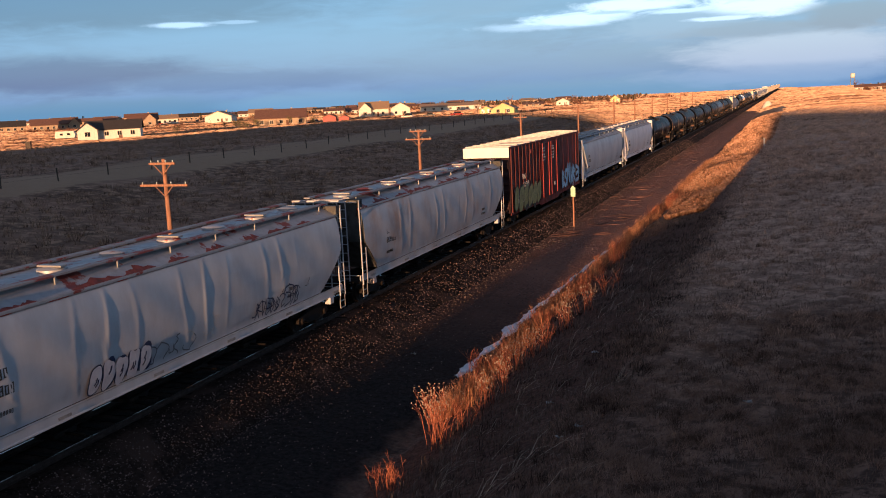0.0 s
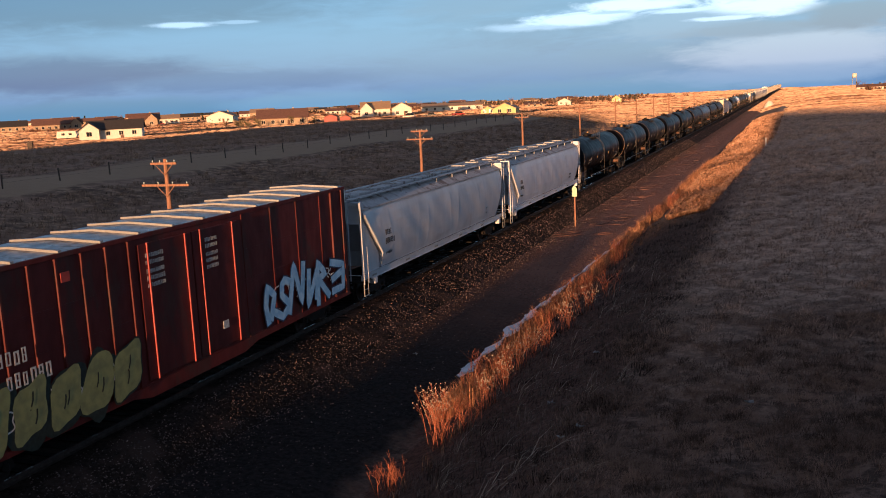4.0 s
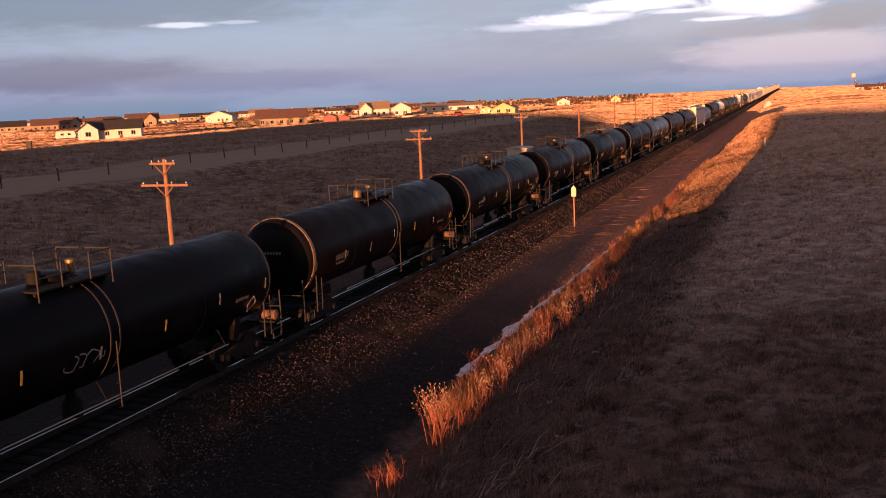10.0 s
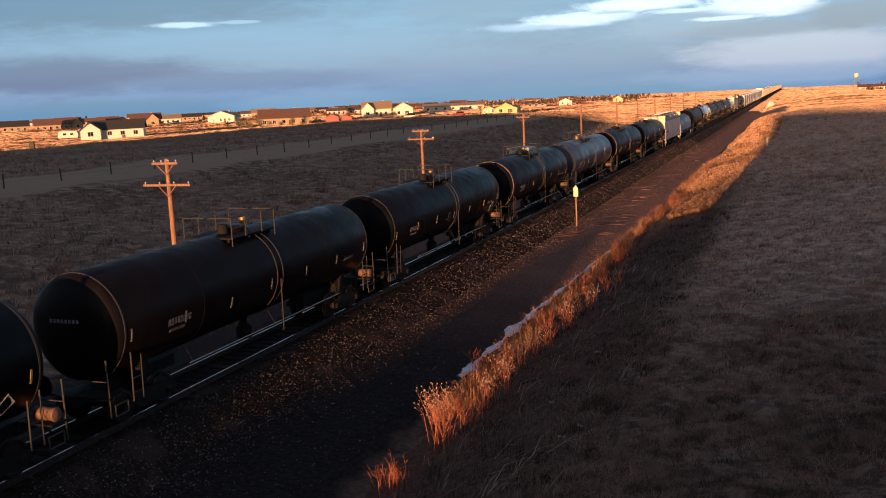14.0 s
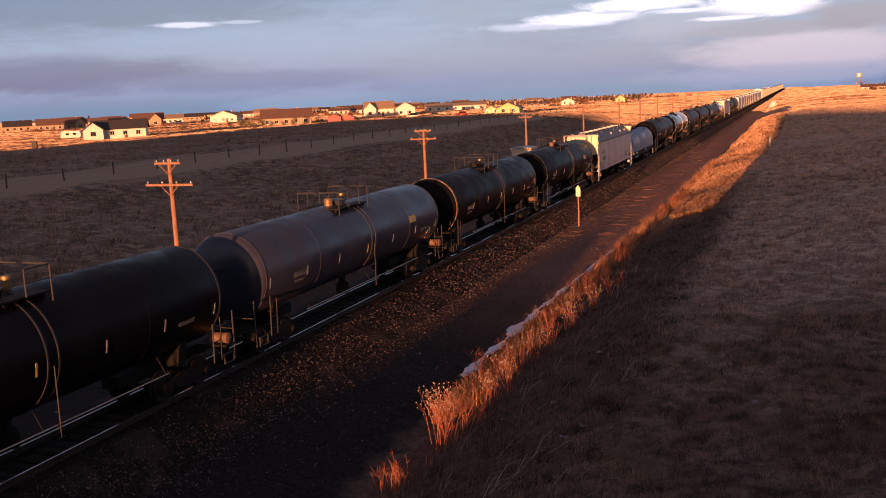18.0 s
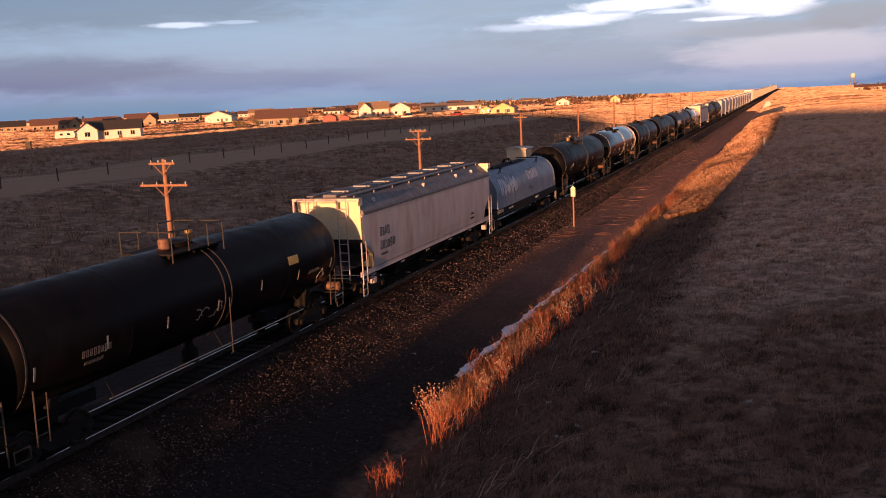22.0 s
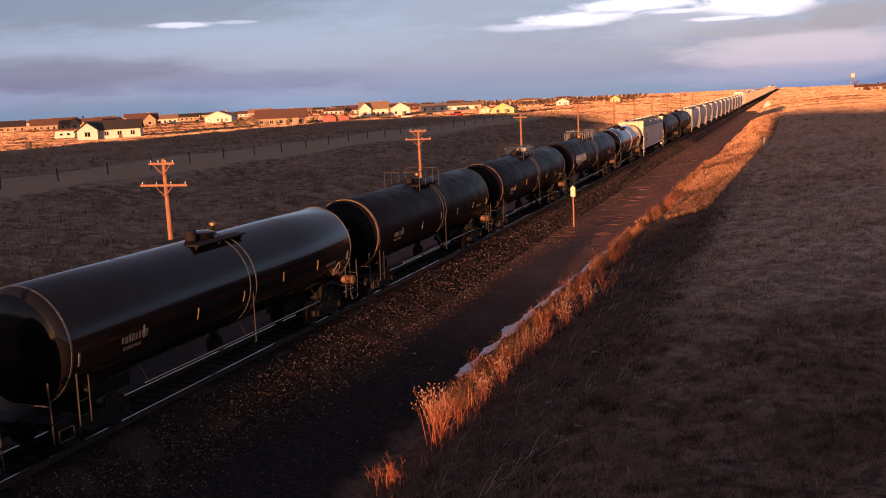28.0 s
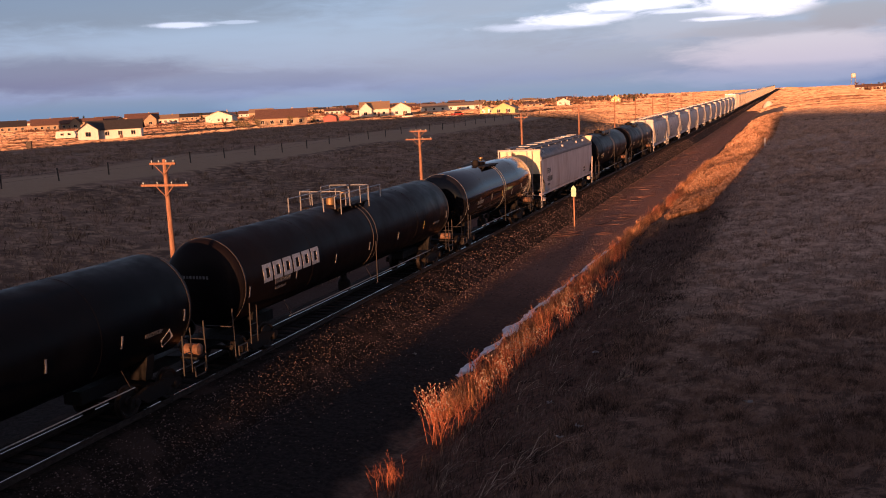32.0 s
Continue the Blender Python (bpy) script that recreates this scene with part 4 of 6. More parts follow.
def hopper_car(y0, y1, mat, roof_mat, label, style="curved", top=4.62, marks=M_BLACKM, seed=1, rust=None, gates=4, plate=True, hatch_mat=None, group=GROUP_H, slant=(3.9, .4, 1.75, 3.0), detail=True, end_mat=None, tall_ladder=False, letters=.26, lead=None):
    """A covered hopper. slant: height and inset where the sloping end begins, and where it meets the sill."""
    L = y1 - y0
    h = L / 2
    car = thing("covered_hopper_car", label, "hopper car", group)
    CARS.append((car, (y0 + y1) / 2))
    r = random.Random(seed)
    za, ia, zb, ib = slant
    if style == "curved":
        tab = [(1.05, 1.48), (1.34, 1.48), (1.36, 1.40), (1.75, 1.52), (2.2, 1.59), (2.8, 1.625), (3.3, 1.61), (3.7, 1.56), (3.95, 1.50), (4.08, 1.44), (4.10, 1.50), (4.16, 1.50), (4.18, 1.38), (4.30, 1.16), (4.40, .98), (4.50, .80)]
    else:
        tab = [(1.26, 1.5), (1.46, 1.5), (1.48, 1.47), (1.9, 1.535), (2.6, 1.56), (3.3, 1.56), (3.76, 1.54), (3.80, 1.585), (3.90, 1.60), (3.99, 1.57), (4.05, 1.47), (4.32, 1.12), (4.54, .88)]
    k = (top - .1 - 1.05) / (tab[-1][0] - 1.05)
    tab = [(1.05 + (z - 1.05) * k, x) for z, x in tab]
    end_mat = end_mat or mat
    eave = tab[9][0] if style == "curved" else tab[6][0]
    inset = lambda z: .12 if z > eave + .05 or z < tab[1][0] + .005 else float(np.interp(z, [zb, za], [ib, ia]))
    lead = lead or slant
    inset_lead = lambda z: .12 if z > eave + .05 or z < tab[1][0] + .005 else float(np.interp(z, [lead[2], lead[0]], [lead[3], lead[1]]))
    side_y = lambda u, z: -h + inset_lead(z) + u * (L - inset_lead(z) - inset(z))
    ribs = [(-h + ib + .2) + i * 1.13 for i in range(int((L - 2 * ib) / 1.13) + 1)]

    def bulge(y, z):
        if z < 1.4 or z > eave:
            return 0
        w = math.sin(min(1, max(0, (z - 1.4) / (eave - 1.4))) * math.pi) ** .6
        if style == "curved":
            d = sum((math.exp(-((y - q - .12 * math.sin(z * 1.4 + q)) / .06) ** 2) - .18 * math.exp(-((y - q - .3) / .2) ** 2)) * max(0, .55 + .55 * math.sin(q * 7 + seed)) for q in ribs) * (.020 if rust else .010)
            d += .010 * math.sin(y * 1.3 + seed) * math.sin(z * 1.3 + y * .4) + .006 * math.sin(y * 3.1 + z * 4)
        else:
            d = .003 * math.sin(y * 1.7 + seed) + sum(math.exp(-((y - q) / .05) ** 2) for q in ribs) * .007
        return d * w

    zs = sorted({z for z, _ in tab if z < eave + .01} | set(np.linspace(1.45, eave - .05, 12)))
    us = np.linspace(0, 1, int(L * 12) if detail else 24)
    xz = lambda z: float(np.interp(z, [a for a, _ in tab], [b for _, b in tab]))
    for s in (1, -1):
        g = Shape().grid(lambda u, z: (s * (xz(z) + bulge(side_y(u, z), z)), side_y(u, z), z), us if s > 0 else np.linspace(0, 1, 12), [z for z in zs if z >= tab[2][0] - .001])
        part("side_sheet", g, mat, car, smooth=True, fix=False)
        part("side_sill", Shape().prism([(s * 1.40, tab[0][0]), (s * 1.50, tab[0][0]), (s * 1.50, tab[0][0] + .03), (s * 1.47, tab[0][0] + .05), (s * 1.47, tab[1][0] - .03), (s * 1.50, tab[1][0]), (s * 1.40, tab[1][0])], -h + .1, h - .1), mat, car)
        part("eave_rail", Shape().box(min(s * (xz(eave) - .06), s * (xz(eave) + .04)), max(s * (xz(eave) - .06), s * (xz(eave) + .04)), -h + .25, h - .25, eave - .02, eave + .06, .01), rust or mat, car)
    if rust:
        for q in range(9):
            yc, hl = -h + 1.4 + (L - 2.8) * (q + r.uniform(.2, .8)) / 9, r.uniform(.35, 1.0)
            lo, hi, ph = eave + .09, eave + r.uniform(.16, .26), r.uniform(0, 6)
            cols = np.linspace(-1, 1, 15)
            rag = [.55 + .45 * math.sin(3.1 * c + ph) * math.cos(7 * c + 2 * ph) + r.uniform(-.15, .15) for c in cols]
            edge = [max(.02, (1 - c * c) ** .5 * min(1, g)) for c, g in zip(cols, rag)]
            part("rust_patch", Shape().grid(lambda i, v: (xz(lo + (hi - lo) * edge[int(i)] * v) + .006, yc + hl * cols[int(i)] + .12 * v, lo + (hi - lo) * edge[int(i)] * v + .004), range(15), (0, .5, 1)), M_REDRUST, car, "flaked patch of dark red rust", fix=False)
    rz = [p for p in tab if p[0] >= eave]
    outline = [(x, z) for z, x in rz] + [(-x, z) for z, x in reversed(rz)]
    part("roof", Shape().prism(outline, -h + .37, h - .37), roof_mat, car)
    for s in (-1, 1):
        zsl = np.linspace(tab[2][0], eave, 9)
        # below a cream wall the sloping sheet is coloured dark, as in shade
        part("end_sheet", Shape().grid(lambda z, x: (x * (xz(z) - .01), s * (h - (inset(z) if s > 0 else inset_lead(z)) - .02), z), zsl, (-1, -.5, 0, .5, 1)), M_SOIL_SHADE if end_mat is M_CREAM else end_mat, car, fix=False)
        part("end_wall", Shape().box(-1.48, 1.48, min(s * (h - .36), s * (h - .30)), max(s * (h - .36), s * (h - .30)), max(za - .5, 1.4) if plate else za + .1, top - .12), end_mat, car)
        if plate or (lead is not slant and s < 0):
            ga, gi, gb, gj = lead if s < 0 else slant
            for sx in (-1, 1):
                pts = [(s * (h - .30), 1.3), (s * (h - .30), eave - .25), (s * (h - gi - .15), ga - .05), (s * (h - gj + .1), gb), (s * (h - gj + .1), 1.3)]
                part("end_gusset", Shape().prism(pts, sx * 1.36, sx * 1.39, "x"), mat, car)
            part("lip", Shape().tube((1.56, s * (h - gi), ga + .05), (1.56, s * (h - gj), gb - .02), .045, 8), mat, car, smooth=True)
        # corner posts, ladders, end crossbars
        lad = Shape()
        for yy in (h - .06, h - .48):
            lad.box(1.535, 1.575, min(s * yy, s * (yy - .06)), max(s * yy, s * (yy - .06)), .95, 2.75 if style == "straight" else top - .1 if yy > h - .3 or (tall_ladder and s > 0) else 2.5)
        for q in range(9):
            z = 1.15 + q * .37
            if z < 2.5 or plate or (tall_ladder and s > 0):
                lad.tube((1.555, s * (h - .08), z), (1.555, s * (h - .5), z), .016)
        part("ladder", lad, mat, car)
        part("corner_post", Shape().box(-1.575, -1.5, min(s * (h - .12), s * (h - .02)), max(s * (h - .12), s * (h - .02)), .95, top - .1), mat, car)
        part("roof_step", Shape().box(1.0, 1.55, min(s * (h - .42), s * (h - .02)), max(s * (h - .42), s * (h - .02)), top - .16, top - .10).box(1.50, 1.55, min(s * (h - .42), s * (h - .02)), max(s * (h - .42), s * (h - .02)), top - .42, top - .16), end_mat, car)
        part("end_crossbar", Shape().box(-1.57, 1.57, min(s * (h - .12), s * (h - .04)), max(s * (h - .12), s * (h - .04)), top - .22, top - .10), mat, car)
        part("end_grab_rail", Shape().tube((-1.4, s * (h - .04), 1.35), (1.4, s * (h - .04), 1.35), .02), mat, car)
        for sx in (-1, 1):
            el = Shape()
            for xx in (.55, .95):
                el.box(sx * xx - .02, sx * xx + .02, min(s * (h - .02), s * (h - .06)), max(s * (h - .02), s * (h - .06)), 1.0, top - .1)
            for q in range(9):
                el.tube((sx * .55, s * (h - .03), 1.2 + q * .37), (sx * .95, s * (h - .03), 1.2 + q * .37), .016)
            part("end_ladder", el, mat, car)
        part("end_platform", Shape().box(-1.5, 1.5, min(s * (h - .9), s * h), max(s * (h - .9), s * h), 1.02, 1.10), M_STEEL, car)
        st = Shape().pipe([(1.52, s * (h - .1), 1.0), (1.52, s * (h - .1), .45), (1.52, s * (h - .5), .45), (1.52, s * (h - .5), 1.0)], .024).tube((1.52, s * (h - .1), .72), (1.52, s * (h - .5), .72), .02)
        part("stirrup_step", st, mat if plate else M_GALV, car)
        part("stub_sill", Shape().box(-.3, .3, min(s * (h - 4.2), s * h), max(s * (h - 4.2), s * h), .72, 1.08, .03), M_STEEL, car)
        truck(car, s * (h - 2.0))
        coupler(car, s * (h + .05), s)
        part("jacking_pad", Shape().box(1.3, 1.56, min(s * (h - 1.1), s * (h - 1.4)), max(s * (h - 1.1), s * (h - 1.4)), .80, 1.06, .02), mat, car)
    part("brake_wheel", Shape().lathe([(-.02, .24), (.02, .24), (.02, .28), (-.02, .28)], (-.4, h + .02, 2.3), "y", 18).tube((-.66, h + .02, 2.3), (-.14, h + .02, 2.3), .015), M_STEEL, car)
    # bottom gates
    for i in range(gates):
        yc = -h + 4.3 + (L - 8.6) * (i + .5) / gates
        w = (L - 8.6) / gates * .46
        part("discharge_bay", Shape().add([(-1.3, yc - w, 1.1), (1.3, yc - w, 1.1), (1.3, yc + w, 1.1), (-1.3, yc + w, 1.1), (-.5, yc - .35, .42), (.5, yc - .35, .42), (.5, yc + .35, .42), (-.5, yc + .35, .42)], [(0, 1, 5, 4), (1, 2, 6, 5), (2, 3, 7, 6), (3, 0, 4, 7), (4, 5, 6, 7), (0, 3, 2, 1)]), M_STEEL, car)
        part("outlet_gate", Shape().box(-.62, .62, yc - .42, yc + .42, .30, .44, .02).tube((.6, yc, .36), (1.25, yc, .36), .04), M_STEEL, car)
    # roof walk and hatches
    for s in (-1, 1):
        xw = .92 if style == "curved" else .80
        part("running_board", Shape().box(min(s * (xw - .14), s * (xw + .16)), max(s * (xw - .14), s * (xw + .16)), -h + .2, h - .2, top - .05, top + .0), roof_mat if not rust else rust, car)
        if detail:
            n = 9
            for i in range(n):
                y = -h + .9 + (L - 1.8) * i / (n - 1)
                part("walk_bracket", Shape().box(min(s * (xw + .12), s * (xw + .16)), max(s * (xw + .12), s * (xw + .16)), y - .025, y + .025, eave + .14, top - .05), M_GALV, car)
    nh = 8 if detail else 4
    for i in range(nh):
        y = -h + 1.5 + (L - 3.0) * i / (nh - 1)
        if style == "curved" and rust:
            part("hatch_cover", Shape().lathe([(0, .40), (.07, .40), (.09, .36), (.13, .12), (.13, .02)], (0 if i % 2 else .1, y, top - .10), "z", 20), hatch_mat or roof_mat, car, "round hatch cover", smooth=True)
            if i % 2 == 0:
                part("hatch_bar", Shape().box(-.30, .52, y - .12, y + .12, top + .02, top + .07, .01), M_GALV, car)
        else:
            part("hatch_cover", Shape().box(-.33, .33, y - (L - 3) / nh * .56, y + (L - 3) / nh * .5, top - .1, top + .03, .03), hatch_mat or roof_mat, car, "long trough hatch cover")
            part("hatch_latch", Shape().box(-.42, .42, y - .06, y + .06, top + .03, top + .09, .01).tube((.3, y - .25, top + .06), (.3, y + .25, top + .06), .03), M_GALV, car)
    if style == "straight":
        for y in (-h + 2.2, -h + L * .45, h - 5.2, h - 2.6):
            part("roof_bracket", Shape().prism([(y - .22, eave + .30), (y + .2, eave + .34), (y - .02, eave + .62)], 1.16, 1.30, "x"), M_WHITE, car, "pale triangular bracket")
    side_bars("lettering", car, xz, -h + ib + .7, 2.72, letters, 4, marks, seed)
    side_bars("number_lettering", car, xz, -h + ib + .7, 2.72 - letters * 1.5, letters, 6 if seed % 2 else 5, marks, seed + 3)
    if detail:
        side_bars("small_lettering", car, xz, -h + ib + .75, 1.85, .12, 9, marks, seed + 5)
        side_bars("data_lettering", car, xz, h - ib - 2.6, 1.75, .13, 8, marks, seed + 6)
        side_bars("data_lettering", car, xz, h - ib - 2.6, 2.0, .13, 7, marks, seed + 8)
        for y in np.linspace(-h + 1.0, h - 1.0, 6):
            part("reflector", Shape().box(1.502, 1.508, y, y + .45, 1.14, 1.22), M_DIRTYW, car, "dirty reflective strip")
    return car


def boxcar(y0, y1, mat, roof_mat, label, top=5.32, detail=True, end_mat=None):
    L = y1 - y0
    h = L / 2
    car = thing("boxcar", label, "boxcar", GROUP_B)
    CARS.append((car, (y0 + y1) / 2))
    w = 1.53
    for s in (-1, 1):
        part("side_wall", Shape().box(min(s * w, s * (w - .05)), max(s * w, s * (w - .05)), -h + .05, h - .05, 1.0, top - .08), mat, car)
        e = Shape().box(-w, w, min(s * h, s * (h - .06)), max(s * h, s * (h - .06)), 1.0, top - .12)
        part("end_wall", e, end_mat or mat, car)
        if detail:
            part("end_panel", Shape().box(-w - .01, w + .01, min(s * (h + .01), s * (h + .07)), max(s * (h + .01), s * (h + .07)), top - .70, top - .06, .01), M_PANEL, car, "white painted top panel of the end")
        if detail:
            for q in range(6):
                z = 1.25 + q * .52
                part("end_corrugation", Shape().prism([(s * h, z), (s * (h + .05), z + .08), (s * (h + .05), z + .2), (s * h, z + .28)], -w + .12, w - .12, "x"), end_mat or mat, car)
        part("side_sill", Shape().prism([(-h + .05, 1.02), (h - .05, 1.02), (h - .05, .88), (3.2, .80), (2.4, .62), (-2.4, .62), (-3.2, .80), (-h + .05, .88)], s * (w - .05), s * (w + .03), "x"), mat, car)
        part("top_chord", Shape().box(min(s * (w - .06), s * (w + .04)), max(s * (w - .06), s * (w + .04)), -h, h, top - .16, top - .04, .01), mat, car)
        truck(car, s * (h - 2.1))
        coupler(car, s * (h + .1), s)
    door0, door1 = -2.45, 2.45
    n = 9 if detail else 5
    for s in ((1, -1) if detail else (1,)):
        for i in range(n):
            for a, b in ((-h + .35, door0 - .35), (door1 + .35, h - .35)):
                y = a + (b - a) * i / (n - 1)
                if detail and a > 0 and i % 2 == 1 and i < n - 2:
                    continue
                deep = .025 if detail and a > 0 and i < n - 2 else .06
                part("side_post", Shape().prism([(s * w, y - .05), (s * (w + deep), y - .03), (s * (w + deep), y + .03), (s * w, y + .05)], 1.0, top - .16, "z"), mat, car)
        for a, b in ((door0, -.02), (.02, door1)):
            part("plug_door", Shape().box(min(s * w, s * (w + .06)), max(s * w, s * (w + .06)), a, b, 1.12, top - .32, .02), mat, car)
            for y in (a + .35, b - .35):
                part("door_rod", Shape().tube((s * (w + .09), y, 1.1), (s * (w + .09), y, top - .3), .025, 8), mat if not detail else M_REDM, car)
    if detail:
        for s in (-1, 1):
            for z in (1.95, 2.95, 3.95):
                part("side_seam", Shape().box(min(s * w, s * (w + .012)), max(s * w, s * (w + .012)), -h + .35, h - .35, z, z + .035), mat, car)
        for i, y in enumerate(np.linspace(-h + .5, h - .5, 14)):
            part("roof_rib", Shape().prism([(-w - .02, top - .05), (0, top + .02), (w + .02, top - .05), (w + .02, top + .02), (0, top + .10), (-w - .02, top + .02)], y - .06, y + .06), M_GALV, car)
    part("roof", Shape().prism([(-w - .03, top - .12), (w + .03, top - .12), (w + .03, top - .05), (0, top + .02), (-w - .03, top - .05)], -h + .02, h - .02), roof_mat, car)
    return car


def coil_car(y0, y1, label):
    L = y1 - y0
    h = L / 2
    car = thing("coil_car", label, "coil car", "freight cars of the train")
    CARS.append((car, (y0 + y1) / 2))
    grey = material("weathered_blue_grey_paint", (.205, .25, .325), (.165, .205, .27), .5, scale=2.5, stretch=(1, 1, .4), dirt=(.19, .20, .23), dirt_scale=1.4, dirt_amount=.3, bump=.004)
    hh = h - .55
    arc = [(1.42 * math.cos(a), 2.35 + 1.5 * math.sin(a)) for a in np.radians(np.linspace(0, 180, 31))]
    arc = [(1.42, 1.62)] + arc + [(-1.42, 1.62)]
    hf = -hh + .78
    hood = part("hood", Shape().prism(arc, hf, hh), grey, car, "rounded blue-grey coil hood", smooth=True)
    for y in (hf + .05, hh - .05):
        part("hood_rim", Shape().prism([(x * 1.012, z + .012) for x, z in arc] + [(x, z) for x, z in reversed(arc)], y - .05, y + .05), grey, hood)
    part("hood_skirt", Shape().box(1.42, 1.47, hf, hh, 1.58, 1.74, .01).box(-1.47, -1.42, hf, hh, 1.58, 1.74, .01), grey, hood)
    part("roof_walk", Shape().box(-.30, -.05, -hh * .55, hh * .5, 3.88, 3.93).box(.05, .30, -hh * .55, hh * .5, 3.88, 3.93), M_STEEL, hood)
    for y in (-hh * .55, hh * .62):
        part("stacking_frame", Shape().tube((-.75, y, 3.95), (.95, y, 3.95), .035).tube((.75, y - .25, 3.55), (.85, y, 3.97), .03).tube((.75, y + .25, 3.55), (.85, y, 3.97), .03), M_STEEL, hood)
    for y in (-.15, .25):
        loop = [(.0 + .28 * math.cos(a), y, 3.9 + .34 * math.sin(a)) for a in np.radians(np.linspace(0, 180, 9))]
        part("lifting_eye", Shape().pipe(loop, .045, 8), M_STEEL, hood, smooth=True)
    for s in (-1, 1):
        part("side_sill", Shape().prism([(-h, 1.55), (h, 1.55), (h, 1.2), (h - 3.2, 1.0), (-h + 3.2, 1.0), (-h, 1.2)], s * 1.28, s * 1.38, "x"), M_BLACKST, car, "black fish-belly side sill")
        part("end_deck", Shape().box(-1.4, 1.4, min(s * hh, s * h), max(s * hh, s * h), 1.12, 1.2), M_STEEL, car)
        part("end_railing", Shape().pipe([(-1.35, s * (h - .05), 1.2), (-1.35, s * (h - .05), 2.1), (1.35, s * (h - .05), 2.1), (1.35, s * (h - .05), .6)], .022), M_GALV, car)
        part("stirrup_step", Shape().pipe([(1.42, s * (h - .1), 1.1), (1.42, s * (h - .1), .5), (1.42, s * (h - .5), .5), (1.42, s * (h - .5), 1.1)], .024), M_GALV, car)
        part("stub_sill", Shape().box(-.3, .3, min(s * (h - 4), s * h), max(s * (h - 4), s * h), .72, 1.12), M_STEEL, car)
        truck(car, s * (h - 1.9))
        coupler(car, s * (h + .05), s)
    part("deck", Shape().box(-1.28, 1.28, -h, h, 1.1, 1.3), M_STEEL, car)
    side_bars("lettering", car, lambda z: 1.385, -hh + .9, 1.28, .22, 9, M_WHITE, 31, skip=(3,))
    side_bars("small_lettering", car, lambda z: 1.385, -hh + 3.4, 1.30, .12, 12, M_WHITE, 33)
    side_bars("data_lettering", car, lambda z: 1.385, 2.2, 1.24, .16, 8, M_WHITE, 34)
    on = lambda z: 1.42 * math.sqrt(max(0, 1 - ((max(z, 2.35) - 2.35) / 1.5) ** 2)) + .004
    blob_letters(car, on, -hh + 1.7, 2.35, 3.7, 1.0, 5, M_FADEW, M_GREYL, 12)
    blob_letters(car, on, .5, 2.7, 2.7, .62, 5, M_FADEW, M_GREYL, 15)
    scrawl(car, on, .3, 2.0, 1.6, .3, M_BLACKM, 6, 8)
    return car


# dark car-end paint: dirt, plus the shade between the cars in its colour
M_SOIL_SHADE = material("soiled_shaded_end_paint", (.085, .085, .08), (.045, .044, .042), .8, scale=2.5, dirt=(.02, .019, .018), dirt_scale=1.2, dirt_amount=.5)
# cream end paint, its yellow deepened for the low sun on it
M_CREAM = material("cream_sunlit_end_paint", (.78, .68, .44), (.68, .59, .38), .55, scale=2)
M_FADEW = material("faded_lavender_white_spray_paint", (.58, .58, .63), (.48, .48, .53), .6, scale=3)
M_GREYL = material("grey_spray_paint", (.10, .11, .13), None, .6, scale=5)
M_NAVY = material("navy_spray_paint", (.02, .035, .10), None, .6)
M_OLDWHITE = material("old_grey_white_hopper_paint", (.50, .525, .565), (.42, .445, .485), .5, scale=1.4, stretch=(1, 1, .45), dirt=(.37, .345, .345), dirt_scale=.6, dirt_amount=.42, dirt_sharp=.3, bump=.004, bump_scale=18)
M_STAINED = material("brown_stained_hopper_paint", (.50, .51, .545), (.42, .43, .46), .5, scale=1.2, stretch=(1, 1, .6), dirt=(.38, .25, .18), dirt_scale=.42, dirt_amount=.5, dirt_sharp=.3, bump=.004, bump_scale=18)
M_REDRUST = material("dark_red_rust", (.24, .052, .040), (.15, .036, .030), .85, scale=5, bump=.006, dirt=(.09, .03, .025), dirt_scale=3, dirt_amount=.4)
M_PANEL = material("clean_white_panel_paint", (.80, .78, .72), (.74, .72, .66), .5, scale=1.5)
M_GREYB = material("blue_grey_hopper_paint", (.55, .585, .635), (.47, .50, .55), .5, scale=1.1, stretch=(1, 1, .4), dirt=(.36, .35, .36), dirt_scale=.8, dirt_amount=.35, dirt_sharp=.3, bump=.003, bump_scale=14)
M_OLDROOF = material("rust_flaked_roof_paint", (.44, .45, .47), (.35, .36, .38), .5, .3, scale=2.2, dirt=(.25, .06, .045), dirt_scale=1.0, dirt_amount=.24, dirt_sharp=.05, bump=.006)
M_RUST = material("flaking_red_rust", (.30, .29, .29), (.26, .25, .25), .7, scale=2.2, dirt=(.25, .06, .045), dirt_scale=.9, dirt_amount=.45, dirt_sharp=.05, bump=.006)
M_GREYH = material("light_grey_hopper_paint", (.80, .79, .82), (.71, .70, .73), .5, scale=1.1, stretch=(1, 1, .4), dirt=(.50, .44, .41), dirt_scale=.8, dirt_amount=.35, dirt_sharp=.3, bump=.003, bump_scale=14)
M_GREYROOF = material("grey_roof_steel", (.50, .49, .50), (.40, .395, .40), .65, spec=.25, scale=3, dirt=(.20, .16, .14), dirt_scale=2, dirt_amount=.4)
M_BEIGE = material("dusty_beige_hopper_paint", (.60, .52, .50), (.49, .42, .40), .6, scale=1.2, stretch=(1, 1.2, .3), dirt=(.40, .29, .24), dirt_scale=.6, dirt_amount=.45, dirt_sharp=.3, bump=.003)
M_BEIGEROOF = material("grey_brown_roof", (.17, .17, .18), (.13, .128, .135), .6, scale=2.5, dirt=(.16, .13, .12), dirt_scale=1.5, dirt_amount=.35)
